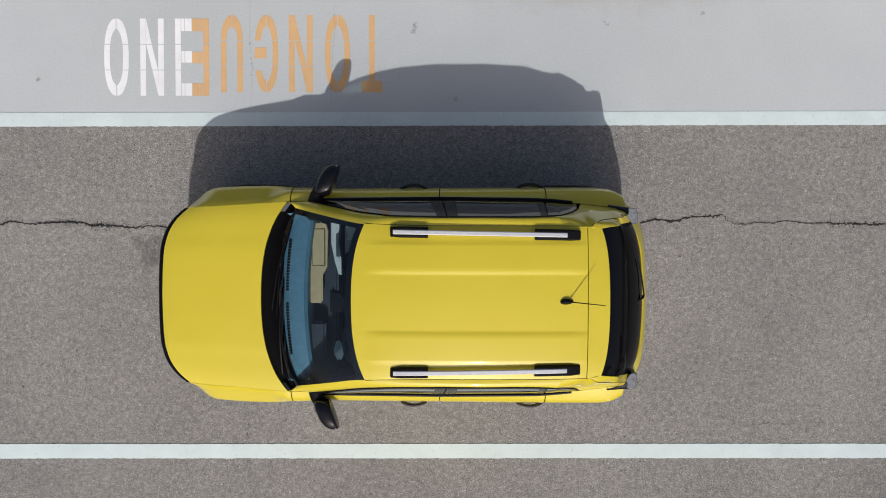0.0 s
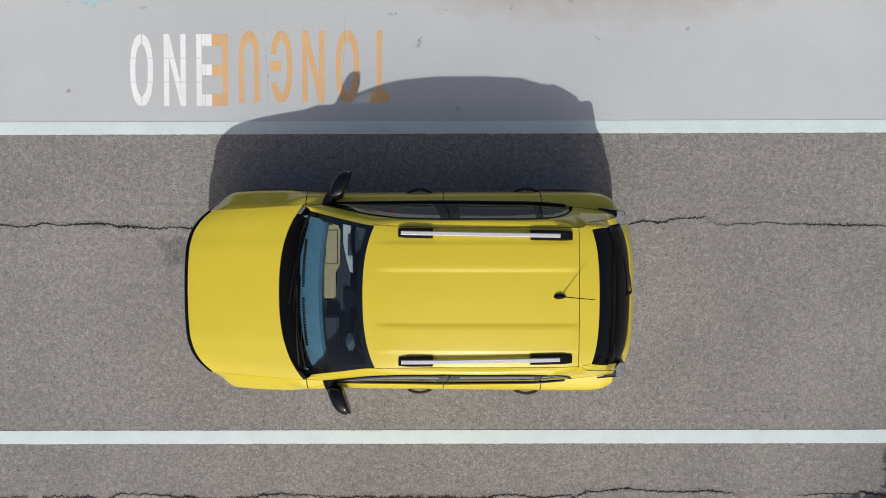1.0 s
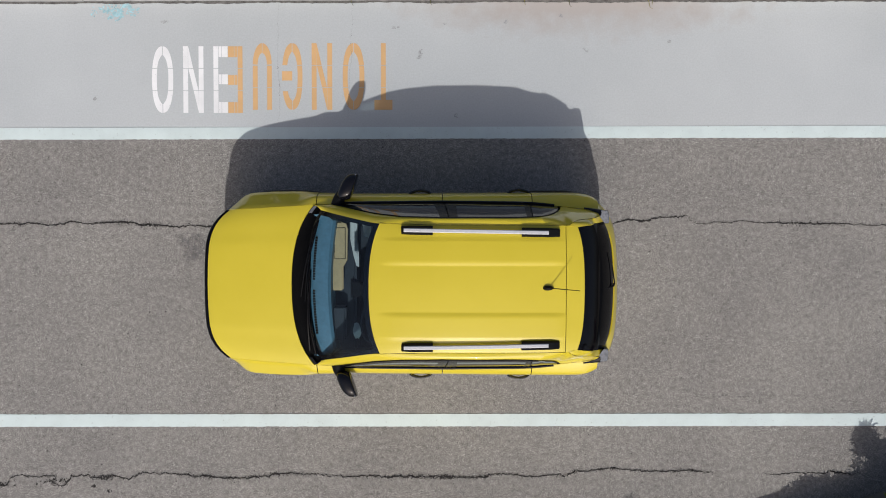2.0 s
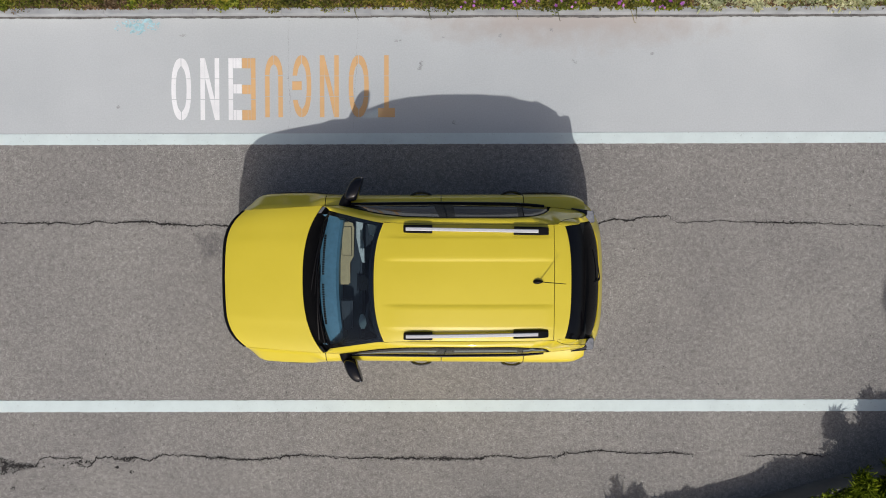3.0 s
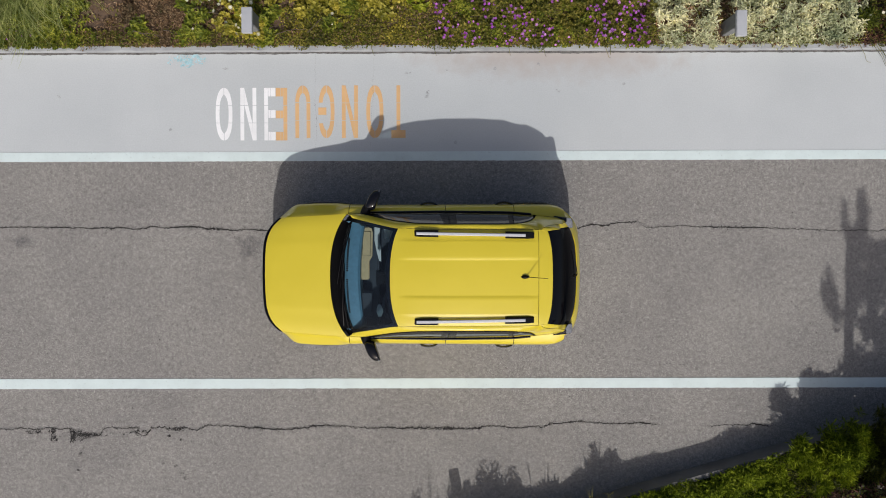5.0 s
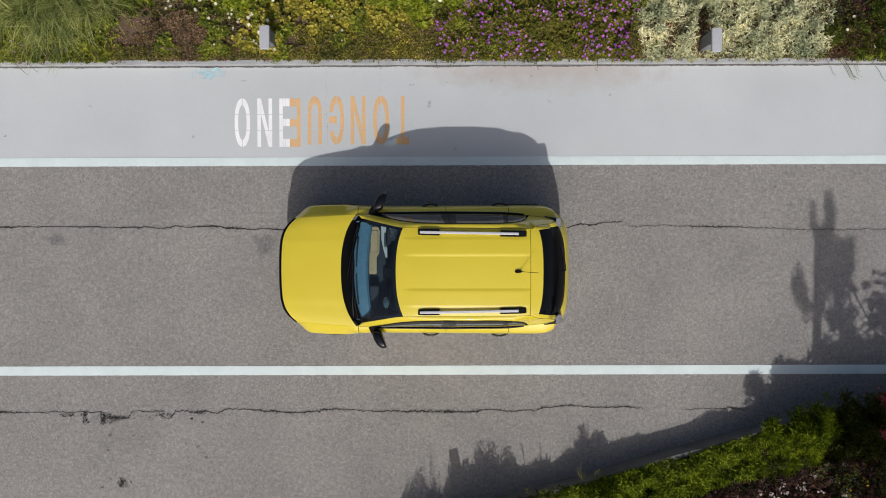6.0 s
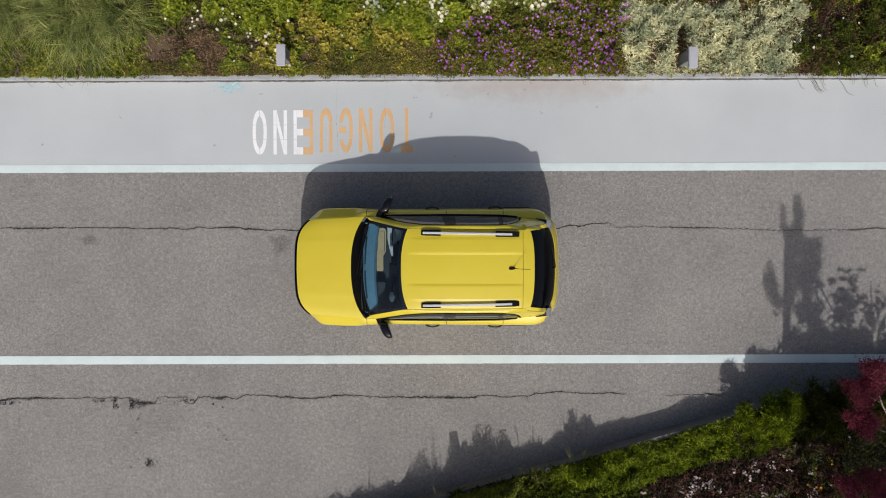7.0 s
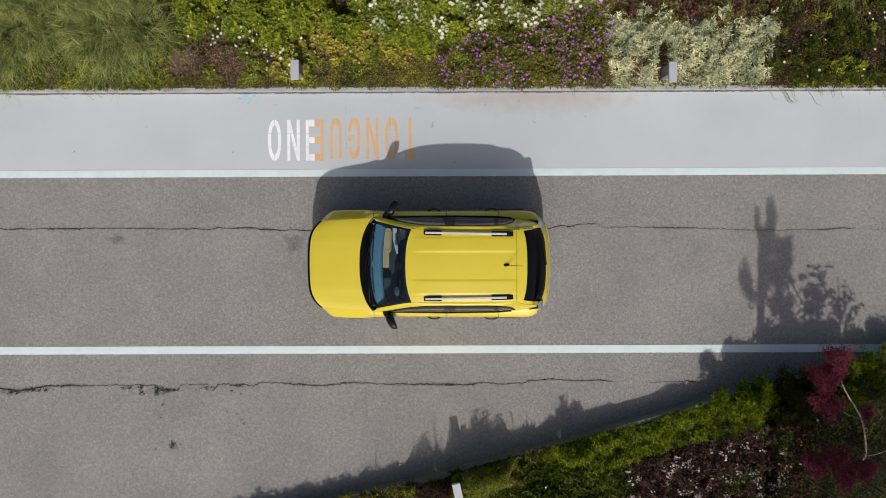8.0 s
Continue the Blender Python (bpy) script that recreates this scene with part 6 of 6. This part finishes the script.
for a, b in (((6.893, -2.477, 1.15), (6.35, -2.25, 1.45)), ((7.20, -3.115, 0.75), (6.5, -3.15, 1.28)), ((6.409, -1.887, 1.5), (6.05, -1.72, 1.58)), ((7.30, -3.25, 0.55), (7.55, -2.95, 0.95))):
    a, b = Vector(a), Vector(b)
    part("branch", tube([a, a.lerp(b, 0.5) + Vector((0, 0, 0.08)), b], (0.010, 0.004), 6, 7), BARK if b.x > 7.5 else DARK_BARK, red, "thin branch")
part("trunk", bm, BARK, red, "pale bare crooked stem")
crown(red, (((6.21, -1.40, 1.70), 1.0), ((6.24, -1.58, 1.62), 0.6), ((6.03, -1.70, 1.60), 1.0), ((6.16, -1.80, 1.55), 0.6), ((6.23, -2.20, 1.48), 0.8), ((6.05, -2.12, 1.45), 0.4), ((6.10, -3.15, 1.32), 1.0), ((6.40, -3.02, 1.38), 0.9), ((6.58, -3.32, 1.30), 1.1), ((6.90, -3.26, 1.28), 0.7), ((6.95, -2.35, 1.20), 0.35)), 3600, (0.095, 0.11, 0.08), 0.024, 0.6, CRIMSON, "crimson leaves", 41)

# taller trees beside it, mostly known by the shade that they throw on the road
GX, GY = 5.77, -4.45
LEAN = 0.0414


def hung(gx, gy, back=0.0):
    """The place above the trunk's line whose shadow falls at (gx, gy) on the road."""
    z = (gy - (GY + back)) * math.tan(radians(SUN_UP))
    return (gx + LEAN * z, GY + back, z)


def foliage(rs, clumps, back, depth):
    """Places for leaves in clumps, each given by its shadow's middle, half breadth, half length and number of leaves."""
    out = []
    for gx, gy, wide, long, count in clumps:
        q = rs.normal(0, 0.55, (count, 3))
        q /= np.maximum(1.0, np.linalg.norm(q, axis=1) / 1.1)[:, None]
        out.append(q * np.array((wide, depth, long * math.tan(radians(SUN_UP)))) + np.array(hung(gx, gy, back)))
    return np.concatenate(out)


def limbs(bm, clumps, back, gx, low, thick):
    """Branches from the trunk up into each clump."""
    for cx, cy, _, long, _ in clumps:
        tx, ty, tz = hung(cx, cy, back)
        root = hung(gx + (cx - gx) * 0.1, max(low, cy - 0.30 - 0.5 * abs(cx - gx)), back)
        root, tip = Vector(root), Vector((tx, ty, tz + 0.4 * long))
        tube([root, root.lerp(tip, 0.5) + Vector((0, 0, -0.06)), tip], (thick, thick * 0.3), 5, 6, bm)
    return bm


tree_rs = np.random.RandomState(42)
# slim upright tree with fine foliage
SLIM = ((5.93, 0.8, 0.09, 0.28, 405), (5.68, 0.71, 0.06, 0.2, 121), (5.91, 0.44, 0.105, 0.22, 391), (5.9, 0.19, 0.1, 0.2, 324), (6.04, -0.1, 0.09, 0.18, 148), (5.49, -0.28, 0.1, 0.28, 364), (5.6, -0.54, 0.09, 0.24, 229), (5.88, -0.46, 0.08, 0.22, 121))
slim_tree = thing("young_tree", "young slim tree with a straight trunk and open grey-green crown", "tree")
bm = tube([hung(GX, gy) for gy in (-4.1, -2.0, -0.6, 0.28, 0.56)], (0.080, 0.058), 10, 12)
part("trunk", limbs(bm, SLIM, 0.0, GX, -1.0, 0.016), DARK_BARK, slim_tree, "straight slim trunk")
leaf_stuff("crown", foliage(tree_rs, SLIM, 0.0, 0.12), 0.050, 0.45, 1.0, GREEN, "fine green crown", "", 42, parent=slim_tree)
# two broad-leaved saplings on thin stems
for gx, clumps in ((6.36, ((6.10, -0.40, 0.15, 0.20, 20), (6.16, -0.72, 0.15, 0.20, 49), (6.57, -0.22, 0.09, 0.16, 11), (6.84, -0.26, 0.11, 0.20, 11), (6.78, -0.55, 0.16, 0.18, 45), (6.66, -0.74, 0.14, 0.16, 40), (6.26, -0.16, 0.07, 0.14, 8))),
                   (7.22, ((7.28, -0.54, 0.05, 0.18, 11), (7.12, -0.76, 0.14, 0.22, 49), (7.25, -0.98, 0.07, 0.14, 11), (7.40, -0.82, 0.09, 0.10, 9)))):
    sapling = thing("broadleaf_sapling", "young sapling with a thin stem and large drooping leaves", "tree", "saplings in the planter")
    bm = tube([hung(gx - 0.13 * u, -3.1 + 3.15 * u, 0.80) for u in (0, 0.4, 0.75, 0.9 if gx > 7 else 1.0)], (0.022, 0.008), 8, 10)
    part("trunk", limbs(bm, clumps, 0.80, gx, -1.2, 0.009), DARK_BARK, sapling, "thin stem")
    places = foliage(tree_rs, clumps, 0.80, 0.10)
    tilt = tree_rs.uniform(-1.25, 0.35, len(places))
    way = tree_rs.uniform(0, 6.283, len(places))
    droop = np.stack([np.cos(way) * np.cos(tilt), np.sin(way) * np.cos(tilt) * 0.5, np.sin(tilt)], 1)
    leaf_stuff("crown", places, 0.185, 0.36, 0.5, FERN, "large drooping leaves", "", 43, droop, parent=sapling)
# bushy evergreen behind them: shadow row, first and last place, step, half breadth, half length, leaves
BUSHY = ((-1.22, 5.88, 7.0, 0.24, 0.15, 0.16, 150), (-1.36, 5.80, 7.20, 0.26, 0.18, 0.11, 170), (-1.70, 5.9, 8.0, 0.35, 0.30, 0.10, 150), (-1.95, 6.0, 6.9, 0.40, 0.45, 0.40, 170), (-2.60, 6.2, 8.0, 0.45, 0.50, 0.45, 170), (-3.05, 6.5, 7.7, 0.5, 0.55, 0.45, 170), (-1.52, 7.2, 8.3, 0.2, 0.18, 0.10, 110))
bush = thing("evergreen_bush_tree", "dense dark evergreen with a short trunk", "tree")
clumps = [(x + tree_rs.uniform(-0.06, 0.06), gy + tree_rs.uniform(-0.05, 0.05), wide, long, count) for gy, x0, x1, gap, wide, long, count in BUSHY for x in np.arange(x0, x1, gap)]
bm = tube([hung(6.7, gy, -0.30) for gy in (-4.3, -3.2, -2.0, -1.3)], (0.10, 0.03), 10, 10)
part("trunk", limbs(bm, clumps, -0.30, 6.7, -3.4, 0.016), DARK_BARK, bush, "dark trunk and limbs")
leaf_stuff("crown", foliage(tree_rs, clumps, -0.30, 0.16), 0.085, 0.45, 1.0, DARK_LEAF, "dense dark crown", "", 44, parent=bush)
